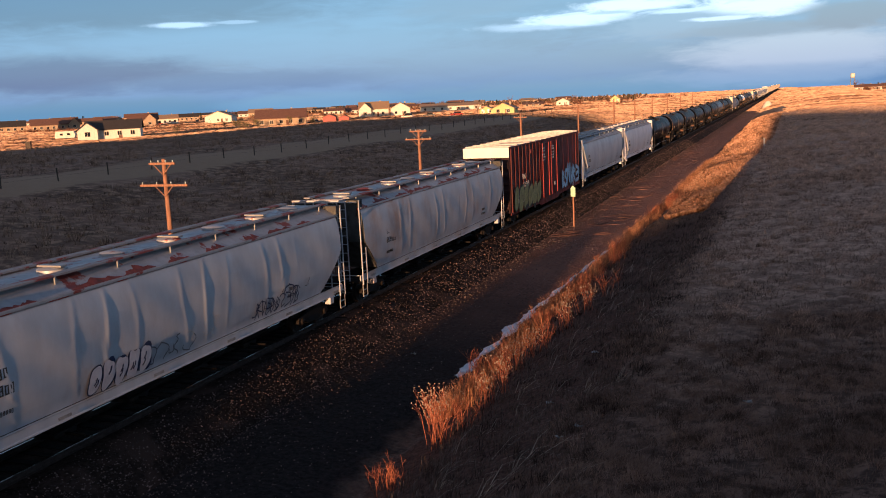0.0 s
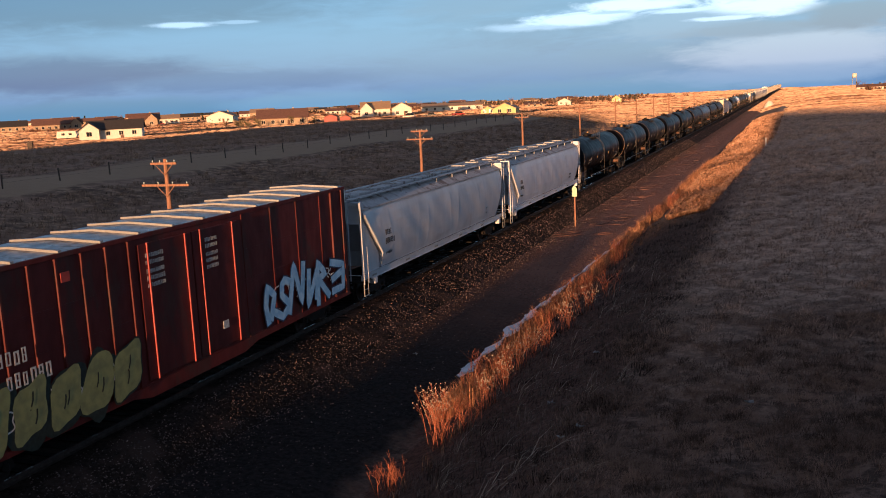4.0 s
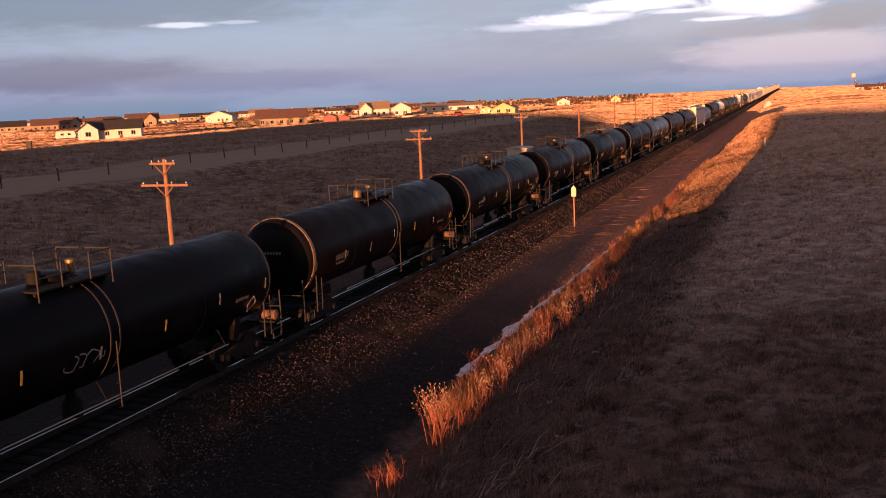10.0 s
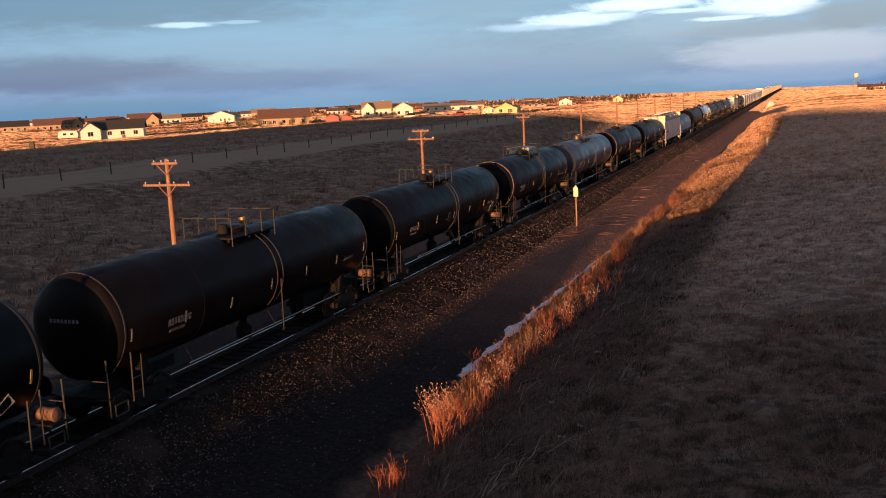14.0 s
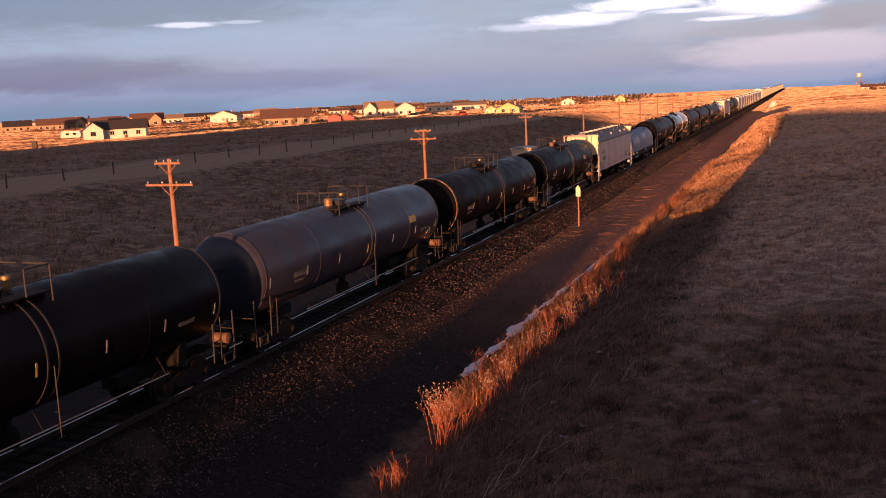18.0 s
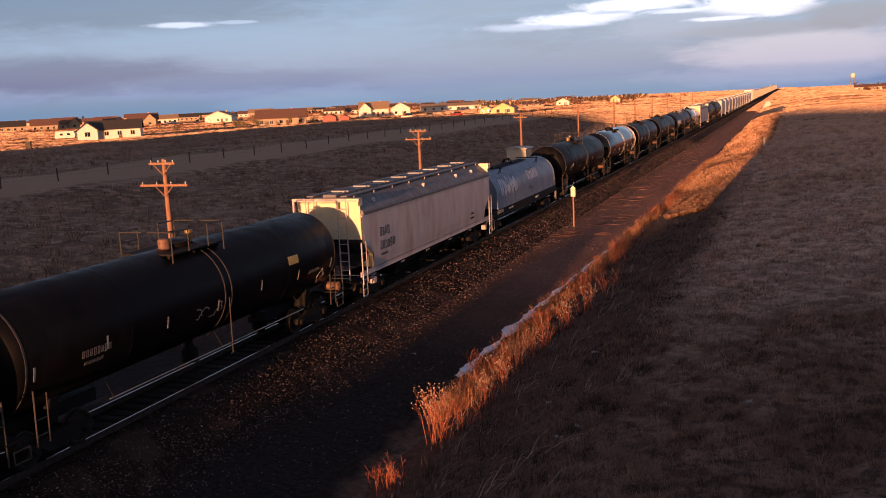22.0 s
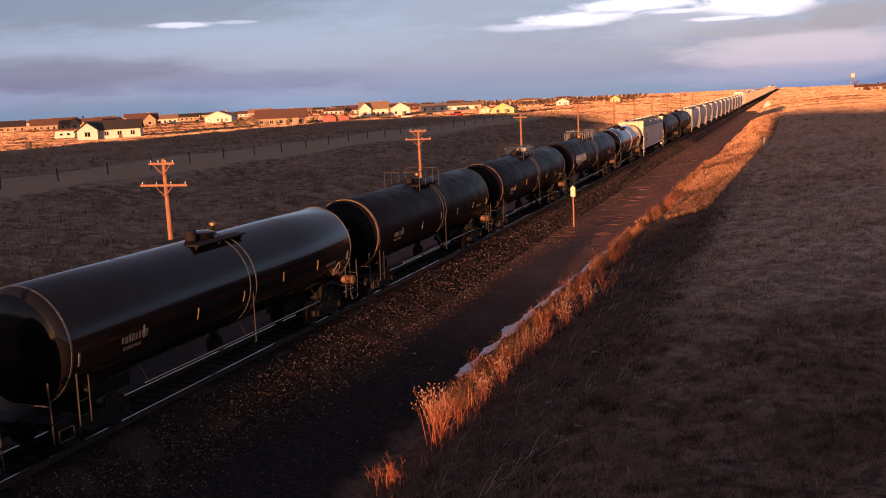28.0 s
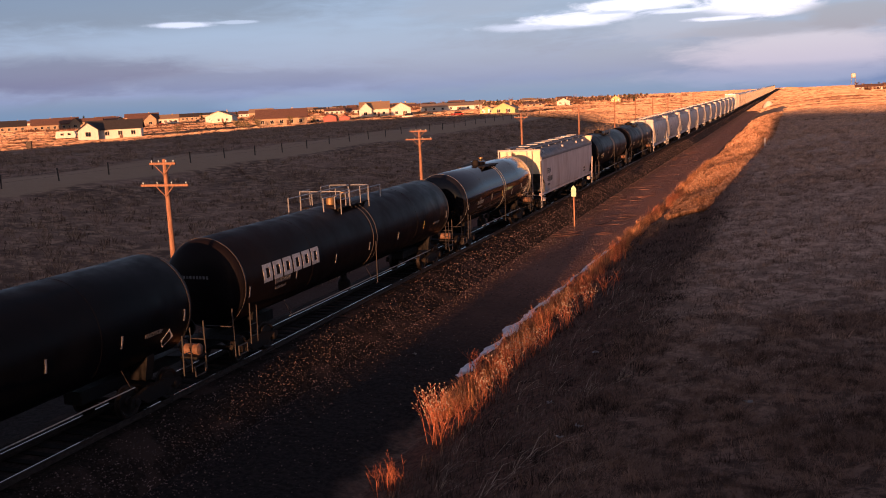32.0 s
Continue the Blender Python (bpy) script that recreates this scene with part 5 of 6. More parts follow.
M_BOXRED = material("boxcar_red_paint", (.115, .018, .015), (.08, .014, .012), .6, spec=.2, scale=2, stretch=(1, 1, .4), dirt=(.07, .025, .02), dirt_scale=1.1, dirt_amount=.4, bump=.004)
M_BOXROOF = material("galvanised_boxcar_roof", (.40, .41, .44), (.30, .31, .34), .38, .6, scale=3, dirt=(.16, .14, .13), dirt_scale=2, dirt_amount=.4)
M_BLACKT = material("satin_black_tank_paint", (.004, .004, .005), (.0065, .006, .007), .42, spec=.07, scale=1.6, stretch=(1, 1, .35), dirt=(.016, .0125, .0115), dirt_scale=.8, dirt_amount=.4, dirt_sharp=.35, bump=.003, bump_scale=16)
M_BROWNT = material("brown_stained_black_tank", (.0055, .0042, .005), (.008, .0058, .0068), .42, spec=.08, scale=1.3, stretch=(1, 1, .35), dirt=(.012, .011, .012), dirt_scale=.7, dirt_amount=.5, dirt_sharp=.4, bump=.003, bump_scale=16)
M_BLUET = material("bluish_faded_black_tank", (.026, .031, .050), (.040, .036, .050), .38, scale=1.0, stretch=(1, 1, .4), dirt=(.042, .027, .031), dirt_scale=.5, dirt_amount=.5, dirt_sharp=.4, bump=.003, bump_scale=16)
M_GLOSS = material("glossy_black_tank_paint", (.005, .005, .0065), (.009, .0085, .010), .10, spec=.35, scale=1.2, dirt=(.018, .016, .016), dirt_scale=.9, dirt_amount=.25, dirt_sharp=.3, rough_var=.05)
M_BAND = material("worn_band_steel", (.030, .025, .024), (.055, .043, .038), .6, scale=6, stretch=(1, 1, 1))
M_BANDG = material("clean_band_steel", (.10, .10, .105), (.16, .15, .14), .35, .4, scale=6)

h1 = hopper_car(12.3, 32.85, M_OLDWHITE, M_OLDROOF, "old grey-white covered hopper car with rust flaking along the roof", seed=2, rust=M_RUST, plate=False, slant=(2.75, .35, 1.35, 1.9), top=4.66, end_mat=M_SOIL_SHADE)
h2 = hopper_car(34.4, 55.1, M_STAINED, M_OLDROOF, "grey-white covered hopper car with brown stains and rusty roof", seed=5, rust=M_RUST, plate=False, slant=(2.75, .35, 1.35, 1.9), top=4.66, end_mat=M_SOIL_SHADE)
# boxcar ends darkened in colour for the shade of the car ahead
bx = boxcar(56.65, 77.2, M_BOXRED, M_BOXROOF, "tall dark red boxcar with graffiti and ribbed roof", end_mat=material("shaded_red_end_paint", (.035, .009, .008), (.02, .007, .006), .8, scale=3))
h3 = hopper_car(78.45, 99.1, M_GREYB, M_GREYROOF, "blue-grey covered hopper car with sloped ends", seed=3, top=4.55, plate=False, slant=(3.4, .7, 1.45, 1.65), lead=(3.8, .45, 2.0, 2.1), tall_ladder=True)
h4 = hopper_car(100.2, 121.0, M_GREYH, M_GREYROOF, "pale grey covered hopper car with dented curved sides", seed=4, top=4.55, plate=False, slant=(3.4, .7, 1.45, 1.65), lead=(3.8, .45, 2.0, 2.1), tall_ladder=True)
for c, col in ((h1, M_BLUE),):
    on_h = lambda z: float(np.interp(z, [1.36, 1.75, 2.2, 2.8], [1.46, 1.575, 1.635, 1.66]))
    scrawl(c, on_h, -2.6, 1.5, 2.6, .6, M_GREYL, 6, 3, .035)
    blob_letters(c, on_h, -4.5, 1.45, 2.5, .72, 5, M_FADEW, M_NAVY, 4)
    scrawl(c, on_h, -.4, 1.5, 1.8, .8, M_WHITE, 4, 4, .03)
    scrawl(c, on_h, 6.8, 1.9, .4, .5, M_BLACKM, 1, 6, .03)
    scrawl(c, on_h, 3.2, 1.5, 3.2, .75, M_NAVY, 7, 6, .045)
    tag_letters(c, on_h, 3.5, 1.5, 2.9, .6, 9, M_NAVY, M_NAVY, 6, .035)
on_b = lambda z: 1.615
blob_letters(bx, on_b, -9.7, 1.0, 6.9, 1.5, 6, M_LIME, material("dark_green_spray_paint", (.012, .02, .014), None, .6), 22, .3, .08)
scrawl(bx, on_b, -9.4, 1.3, 5.6, .8, M_WHITE, 8, 31, .04)
tag_letters(bx, on_b, 3.5, 1.25, 5.8, 1.4, 6, M_BLUE, M_NAVY, 25, .28)
scrawl(bx, on_b, 3.6, 1.5, 5.6, .9, M_WHITE, 7, 9, .05)
scrawl(bx, on_b, -10.0, 2.3, .5, .9, M_GREYL, 3, 10, .05)
side_bars("lettering", bx, on_b, -7.6, 2.95, .36, 4, M_WHITE, 3)
side_bars("number_lettering", bx, on_b, -7.4, 2.4, .36, 6, M_WHITE, 4)
for zz in (3.75, 3.95, 4.15, 4.4, 4.6):
    side_bars("data_lettering", bx, on_b, -2.2, zz, .12, 10, M_WHITE, int(zz * 10))
    side_bars("data_lettering", bx, on_b, .6, zz, .12, 8, M_WHITE, int(zz * 10) + 1)
for y, z in ((-8.9, 1.5), (-4.0, 1.6), (1.2, 1.7), (8.6, 1.8), (-5.4, 4.55)):
    part("tag_plate", Shape().box(1.61, 1.625, y, y + .3, z, z + .25), M_WHITE if z < 4 else M_REDM, bx, "small tag plate")

TANKS = [
    (122.9, 139.8, M_BLACKT, "black tank car with a top railing and white scrawl", dict(marks=8, graffiti=True, long_rail=False)),
    (142.9, 158.3, M_BROWNT, "black tank car with brown stains and an ochre sunlit end rim", dict(cap=M_BRASS, ochre=2)),
    (161.0, 176.2, M_BLACKT, "black tank car with worn pale railings", dict(ochre=1)),
    (179.2, 194.5, M_BROWNT, "brown-black tank car with weathered bands", dict()),
    (197.4, 213.3, M_BLACKT, "black tank car with white scrawl on its side", dict(graffiti=True)),
    (216.3, 231.5, M_BROWNT, "dusty dark tank car with an ochre sunlit end rim", dict(ochre=2)),
    (234.2, 250.5, M_BLUET, "faded blue-grey tank car with brown patches and brass cap", dict(cap=M_BRASS)),
    (253.2, 269.3, M_BROWNT, "brown-black tank car with an ochre sunlit end rim", dict(ochre=2)),
    (272.3, 288.3, M_BLACKT, "black tank car with pale scrawl and rusty fittings", dict(graffiti=True, cap=M_RES)),
    (328.4, 344.5, M_BLACKT, "black tank car with a sunlit ochre edge", dict(cap=M_BRASS)),
    (347.5, 363.4, M_GLOSS, "glossy black tank car with clean bands", dict(R=1.6, railing=False)),
    (366.1, 382.0, M_BROWNT, "brown-stained black tank car with an ochre sunlit end rim", dict(ochre=2)),
    (384.8, 402.0, M_BLACKT, "dark tank car with grey lettering and brown bands", dict(ochre=1)),
    (405.0, 424.5, M_BROWNT, "long black tank car with a bold white badge", dict(badge=(-8.6, 2.62, 4.1, .62, M_WHITE), long_rail=True, cap=M_BRASS)),
    (427.4, 440.9, M_GLOSS, "short glossy black tank car with brown valve box", dict(R=1.58, railing=False)),
    (464.6, 480.2, M_BLACKT, "black tank car with a top railing", dict()),
    (483.3, 498.9, M_BROWNT, "brown tank car with dark fittings", dict()),
]
for i, (a, b, m, lab, kw) in enumerate(TANKS):
    tank_car(a, b, m, M_BANDG if m is M_GLOSS else M_BAND, lab, seed=i + 3 if i != 6 else 19, **kw)
nb = hopper_car(290.6, 308.75, M_BEIGE, M_BEIGEROOF, "dusty beige covered hopper car with black lettering", style="straight", top=4.72, seed=7, plate=False, slant=(2.75, .35, 2.05, 1.3), gates=3, end_mat=M_CREAM, letters=.4)
nb2 = hopper_car(443.5, 462.0, M_BEIGE, M_BEIGEROOF, "beige covered hopper car with side posts", style="straight", top=4.72, seed=9, plate=False, slant=(2.75, .35, 2.05, 1.3), gates=3, end_mat=M_CREAM, letters=.4)
coil_car(309.0, 325.6, "covered steel coil car with graffiti on its blue-grey hood")
M_GREYS = material("pale_grey_short_hopper_paint", (.50, .48, .46), (.42, .40, .385), .5, scale=1.2, dirt=(.36, .30, .26), dirt_scale=.8, dirt_amount=.35, dirt_sharp=.3)
g1 = hopper_car(500.8, 514.4, M_GREYS, M_GREYROOF, "short pale grey covered hopper car", seed=11, top=4.6, detail=False, gates=2, slant=(3.6, .5, 1.6, 2.4))
for i in range(1, 12):
    CARS.append((copy_thing(g1, pose(0, 0, 0)), 507.6 + 14.85 * i))
M_FARRED = material("faded_tan_boxcar_paint", (.52, .43, .34), (.42, .34, .27), .65, scale=1.5, dirt=(.16, .09, .06), dirt_scale=.8, dirt_amount=.4)
M_FARWHITE = material("cream_boxcar_paint", (.62, .57, .50), (.50, .46, .40), .6, scale=1.5)
boxcar(680.5, 697.8, M_FARWHITE, M_BOXROOF, "tall cream boxcar far down the track", top=5.4, detail=False)
b1 = boxcar(699.2, 716.2, M_FARRED, M_BOXROOF, "faded tan boxcar far down the track", top=4.9, detail=False)
for i in range(1, 34):
    CARS.append((copy_thing(b1, pose(0, 0, 0)), 707.7 + 18.4 * i))


def travelled(t):
    """Metres that the train has gone after t seconds."""
    return 10.837 * t + .04733 * t * t - .000484 * t ** 3


def motions():
    times = [i * 2.0 for i in range(17)]
    for car, y in CARS:
        walk(car, [(t, pose(0, y - travelled(t), 0)) for t in times])

# ---- beside the track ----
def pole(x, y, z0, h, arms, label, lean=0.0):
    p = thing("utility_pole", label, "utility pole", "line-side poles", pose(x, y, z0, 0, lean))
    part("post", Shape().lathe([(-.6, .17), (0, .15), (h * .5, .125), (h, .10), (h + .03, .05)], (0, 0, 0), "z", 14), M_POLE, p, smooth=True)
    for z, w in arms:
        part("crossarm", Shape().box(-w / 2, w / 2, -.20, -.10, z - .055, z + .055, .01), M_POLE, p)
        part("arm_brace", Shape().tube((-.5, -.15, z - .05), (0, -.13, z - .55), .022).tube((.5, -.15, z - .05), (0, -.13, z - .55), .022), M_POLE, p)
        for q in np.linspace(-w / 2 + .12, w / 2 - .12, 4):
            if abs(q) > .2:
                part("insulator", Shape().lathe([(0, .015), (.04, .015), (.04, .03), (.07, .035), (.10, .025), (.12, .02)], (q, -.15, z + .05), "z", 10), M_GLASS, p, smooth=True)
    return p


POLES = [(37.05, 6.3, [(6.1, 1.5), (5.05, 2.75)]), (69.9, 6.1, [(5.35, 2.3), (6.0, 1.5)]), (100.3, 6.4, [(6.0, 1.6)]), (130.1, 6.6, [(6.0, 1.8)]), (158.2, 7.0, [(6.4, 1.8)]), (180.5, 6.6, [(6.1, 1.8)]), (204, 6.6, [(6.1, 1.8)]), (230, 6.6, [(6.1, 1.8)]), (258, 6.6, [(6.1, 1.8)]), (290, 6.6, [(6.1, 1.8)])]
for y, top, arms in POLES:
    z0 = float(ground_z(-10, y))
    pole(-10, y, z0, top - z0, [(a - z0, w) for a, w in arms], "weathered wooden telegraph pole with crossarms beside the track")

mz = float(ground_z(3.9, 64.3))
mp = thing("marker_post", "thin wooden marker post with a pale green plate", "marker post", at=pose(3.9, 64.3, mz))
part("post", Shape().box(-.05, .05, -.05, .05, -.4, 2.3, .01), M_POLE, mp)
part("plate", Shape().prism([(-.17, 2.15), (.17, 2.15), (.17, 2.75), (.0, 2.95), (-.17, 2.75)], -.07, -.055), material("pale_green_sign_paint", (.42, .62, .45), (.34, .52, .38), .5, scale=8), mp, "pale green pointed plate")
mz = float(ground_z(15.3, 116))
m2 = thing("marker_stake", "short white stake in the grass on the bank", "stake", at=pose(15.3, 116, mz))
part("stake", Shape().box(-.09, .09, -.05, .05, -.3, 1.0, .01), M_WHITE, m2)

# line-side equipment shelter
sh = thing("equipment_shelter", "small sunlit cream signal shelter beside the track", "shelter", at=pose(-7.2, 89.5, float(ground_z(-7.2, 89.5))))
M_SHELTER = material("cream_paint", (.66, .60, .46), (.58, .52, .40), .6, scale=3)
part("body", Shape().box(-1.0, 1.0, -1.1, 1.1, .15, 4.1, .03), M_SHELTER, sh)
part("roof", Shape().prism([(-1.15, 4.1), (1.15, 4.1), (1.1, 4.2), (0, 4.32), (-1.1, 4.2)], -1.25, 1.25), M_GALV, sh)
part("door", Shape().box(-.45, .45, -1.14, -1.1, .2, 2.2, .01), M_SHELTER, sh)
part("plinth", Shape().box(-1.2, 1.2, -1.3, 1.3, -.4, .15), M_GALV, sh)

# post and wire fence at the top of the far bank
fence = thing("fence", "old post and wire fence along a trodden path", "fence")
M_POSTW = material("grey_fence_wood", (.085, .065, .05), (.05, .04, .032), .9, scale=4)
fp = Shape().box(-.05, .05, -.05, .05, -.4, 1.15, .012).mesh("post", M_POSTW)
fy = [38 + 6.35 * i for i in range(34)]
for i, y in enumerate(fy):
    o = new("post", fp)
    o.parent = fence
    o.matrix_basis = pose(-41.5, y, float(ground_z(-41.5, y)), rng.uniform(-3, 3), rng.uniform(-3, 3))
for zz in (.45, .8, 1.1):
    part("wire", Shape().pipe([(-41.5, y, float(ground_z(-41.5, y)) + zz) for y in fy], .006, 3), M_WIRE, fence)

# ---- houses on the plain ----
M_ROOFB = material("brown_shingle_roof", (.19, .095, .062), (.12, .062, .042), .85, scale=3, bump=.02, bump_scale=8)
M_ROOFT = material("tan_metal_roof", (.36, .24, .13), (.30, .20, .11), .6, scale=2)
M_WALLW = material("white_siding", (.72, .68, .60), (.62, .58, .51), .7, scale=2)
M_WALLY = material("yellow_siding", (.62, .55, .22), (.54, .48, .2), .7, scale=2)
M_WALLT = material("tan_siding", (.42, .31, .20), (.36, .26, .17), .75, scale=2)
M_DARKG = material("dark_window_glass", (.02, .022, .028), None, .08, scale=1)
M_DARKR = material("dark_shingle_roof", (.05, .042, .038), (.035, .03, .028), .85, scale=3)


def gable(name, x0, x1, y0, y1, z0, zw, zr, along, wall, roof, parent, over=.5):
    """A gabled block: walls up to zw, ridge at zr running along x or y."""
    part("wall", Shape().prism([(x0, zw), (x0, z0), (x1, z0), (x1, zw)] + ([((x0 + x1) / 2, zr)] if along == "y" else []), y0, y1) if along == "y" else Shape().prism([(y0, zw), (y0, z0), (y1, z0), (y1, zw), ((y0 + y1) / 2, zr)], x0, x1, "x"), wall, parent)
    t = .18
    if along == "y":
        m = (x0 + x1) / 2
        sl = (zr - zw) / (m - x0)
        part("roof", Shape().prism([(x0 - over, zw - sl * over), (m, zr), (x1 + over, zw - sl * over), (x1 + over, zw - sl * over + t), (m, zr + t), (x0 - over, zw - sl * over + t)], y0 - over, y1 + over), roof, parent)
    else:
        m = (y0 + y1) / 2
        sl = (zr - zw) / (m - y0)
        part("roof", Shape().prism([(y0 - over, zw - sl * over), (m, zr), (y1 + over, zw - sl * over), (y1 + over, zw - sl * over + t), (m, zr + t), (y0 - over, zw - sl * over + t)], x0 - over, x1 + over, "x"), roof, parent)


def window(parent, x, y, z, w, h, face="y"):
    """A framed window in a wall that faces -y."""
    f = part("window", Shape().box(x - w / 2 - .08, x + w / 2 + .08, y - .06, y + .02, z - .08, z + h + .08), M_WALLW, parent)
    part("pane", Shape().box(x - w / 2, x - .03, y - .075, y - .06, z, z + h), M_DARKG, f)
    part("pane", Shape().box(x + .03, x + w / 2, y - .075, y - .06, z, z + h), M_DARKG, f)


def house(x, y, w, d, turn, label, wall, roof, hw=2.7, hr=4.6, along="x", wing=None, doors=1, wins=4, garage=False):
    """w along its own x; its front faces its own -y."""
    z = float(ground_z(x, y))
    o = thing("house", label, "house", "houses on the plain", pose(x, y, z, 0, 0, turn))
    gable("main", -w / 2, w / 2, -d / 2, d / 2, -.5, hw, hr, along, wall, roof, o)
    for i in range(wins):
        window(o, -w / 2 + w * (i + .6) / (wins + .2), -d / 2, 1.0, 1.1, 1.1)
    for i in range(doors):
        part("door", Shape().box(w * .1 + i * 2, w * .1 + .95 + i * 2, -d / 2 - .05, -d / 2 + .02, 0, 2.05), M_ROOFB, o)
    if wing:
        wx, ww, wd = wing
        gable("wing", wx - ww / 2, wx + ww / 2, -d / 2 - wd, 0, -.5, hw, hr - .3, "y", wall, roof, o)
        if garage:
            part("garage_door", Shape().box(wx - ww * .35, wx + ww * .35, -d / 2 - wd - .05, -d / 2 - wd + .02, 0, 2.2), M_WALLT, o)
        else:
            window(o, wx, -d / 2 - wd, 1.0, 1.4, 1.2)
    part("chimney", Shape().box(w * .2, w * .2 + .6, .1, .7, hr - .8, hr + .5), M_WALLT, o)
    return o


house(-160, 212, 14.5, 8, 34, "low white bungalow with a gabled wing and dark shingle roof", M_WALLW, M_DARKR, 2.8, 5.0, wing=(-6.4, 5.2, 2.4), wins=4)
house(-324, 357, 12, 9, 44, "tan house with brown roof behind the field", M_WALLT, M_ROOFB, 3.0, 5.8)
house(-330, 378, 11.5, 9, 43, "gabled tan house with brown roof", M_WALLT, M_ROOFB, 3.2, 6.0, wing=(4, 5, 2))
house(-351, 363, 13, 9, 46, "tan house with dark roof behind the field", M_WALLT, M_DARKR, 3.0, 5.6)
house(-277, 371, 15, 10, 36, "gabled tan house with brown roof", M_WALLT, M_ROOFB, 3.4, 6.3, wing=(4, 5.5, 2))
house(-299, 420, 11, 9, 36, "white house with tan roof", M_WALLW, M_ROOFT, 3, 5.0)
house(-244, 389, 13, 11, 20, "white gabled house behind shrubs", M_WALLW, M_ROOFT, 3.2, 5.6, "y", wins=3)
house(-149, 285, 17, 10, 28, "long low tan house with a brown roof", M_WALLT, M_ROOFB, 2.9, 5.7, wins=5)
house(-159, 384, 13, 10, 24, "large white house with tan roof", M_WALLW, M_ROOFT, 3.6, 6.6, wing=(-4, 5.5, 2), wins=3)
house(-143, 377, 8.5, 9, 22, "white gabled wing beside a large house", M_WALLW, M_ROOFT, 3.4, 5.8, "y", wins=2)
house(-84, 318, 4.8, 6, 10, "small yellow gabled house", M_WALLY, M_ROOFT, 2.0, 3.2, "y", wins=2)
house(-75, 310, 7.8, 7, 6, "yellow gabled house with tan roof", M_WALLY, M_ROOFT, 2.3, 4.1, "y", wins=2)
house(-156, 477, 33, 10, 18, "long low white building", M_WALLW, M_ROOFT, 2.8, 4.2, wins=7)
house(-96, 487, 6.8, 8, 10, "small white gabled house", M_WALLW, M_ROOFT, 2.4, 4.0, "y", wins=2)
house(-72, 508, 5, 8, 8, "small yellow gabled building", M_WALLY, M_ROOFT, 2.2, 4.0, "y", wins=2)
house(-379, 550, 13, 9, 36, "dark-roofed house among parked vehicles", M_WALLT, M_DARKR, 2.8, 5.0)
house(-249, 519, 12, 9, 27, "white house with brown roof", M_WALLW, M_ROOFB, 2.6, 4.0)
house(-242, 535, 12, 9, 26, "white house with brown roof", M_WALLW, M_ROOFB, 2.6, 4.0)
house(-104, 456, 10, 8, 15, "low tan outbuilding on the plain", M_WALLT, M_ROOFB, 1.8, 2.8, wins=3, doors=0)
hr_ = random.Random(3)
for i in range(46):
    yy = hr_.uniform(520, 1150)
    xx = -yy * hr_.uniform(.20, .98) + 10
    if -xx < 60:
        continue
    house(xx, yy, hr_.uniform(10, 18), hr_.uniform(8, 11), hr_.uniform(0, 45), "distant house on the plain", hr_.choice((M_WALLW, M_WALLT, M_WALLT)), hr_.choice((M_ROOFB, M_ROOFB, M_DARKR, M_ROOFT)), hr_.choice((2.6, 2.8, 3.4)), hr_.choice((4.4, 5, 6)), wins=3, doors=0)

def scrub_belt(x0, y0, x1, y1, n, h, deep=4.0):
    """A ragged row of bare brown bushes."""
    t = hr_.random() * 6 + np.linspace(0, 1, n)
    u = rng.uniform(0, 1, n)
    keep = np.sin(u * 23 + t[0]) + np.sin(u * 57 + 2 * t[0]) + rng.normal(0, .5, n) > -.6
    x, y = x0 + (x1 - x0) * u + rng.normal(0, deep * .4, n), y0 + (y1 - y0) * u + rng.normal(0, deep, n)
    p = np.stack([x, y, ground_z(x, y)], -1)[keep]
    blades("scrub_belt", p, rng.uniform(.45, 1.1, len(p)) * h, .05 * h, .55, M_SCRUB, "row of bare reddish-brown bushes between the houses", "bushes", per=22, spread=.35 * h)


M_SCRUB = material("bare_red_brown_bushes", (.26, .125, .075), (.13, .065, .042), .95, scale=.15, spread=.5, island=True, spec=.05)
for belt in ((-330, 338, -232, 346, 150, 2.0), (-262, 420, -150, 432, 150, 2.4), (-236, 305, -178, 300, 70, 1.6), (-228, 236, -176, 206, 90, .8), (-140, 338, -58, 352, 110, 1.4), (-190, 268, -128, 252, 60, 1.3),
             (-420, 600, -80, 622, 330, 3.2), (-640, 780, -60, 815, 420, 4.2), (-300, 505, -60, 512, 200, 2.4), (56, 640, 110, 668, 90, 4.0), (-120, 300, -60, 296, 50, .9), (-62, 240, -18, 250, 60, .5), (-48, 305, -14, 312, 50, .7), (-84, 380, -16, 402, 110, 1.0), (-105, 450, -18, 472, 130, 1.3),
             (26, 296, 72, 330, 60, .6), (13, 372, 30, 386, 40, .9), (14, 425, 64, 446, 80, 1.1), (20, 540, 90, 560, 90, 1.6)):
    scrub_belt(*belt)

cz = float(ground_z(-183, 218))
cam_t = thing("camper_trailer", "small white camper trailer beside a bungalow", "trailer", at=pose(-183, 218, cz, 0, 0, 30))
part("body", Shape().prism([(-2.8, .6), (2.6, .6), (2.9, 1.4), (2.5, 2.6), (-2.6, 2.6), (-2.9, 1.2)], -1.1, 1.1), M_WALLW, cam_t)
for q in (-1.4, .6):
    part("window", Shape().box(q, q + .9, -1.13, -1.1, 1.4, 2.0), M_DARKG, cam_t)
part("wheel", Shape().lathe([(-.1, .32), (.1, .32)], (0, -1.0, .32), "y", 16), M_STEEL, cam_t)
part("wheel", Shape().lathe([(-.1, .32), (.1, .32)], (0, 1.0, .32), "y", 16), M_STEEL, cam_t)
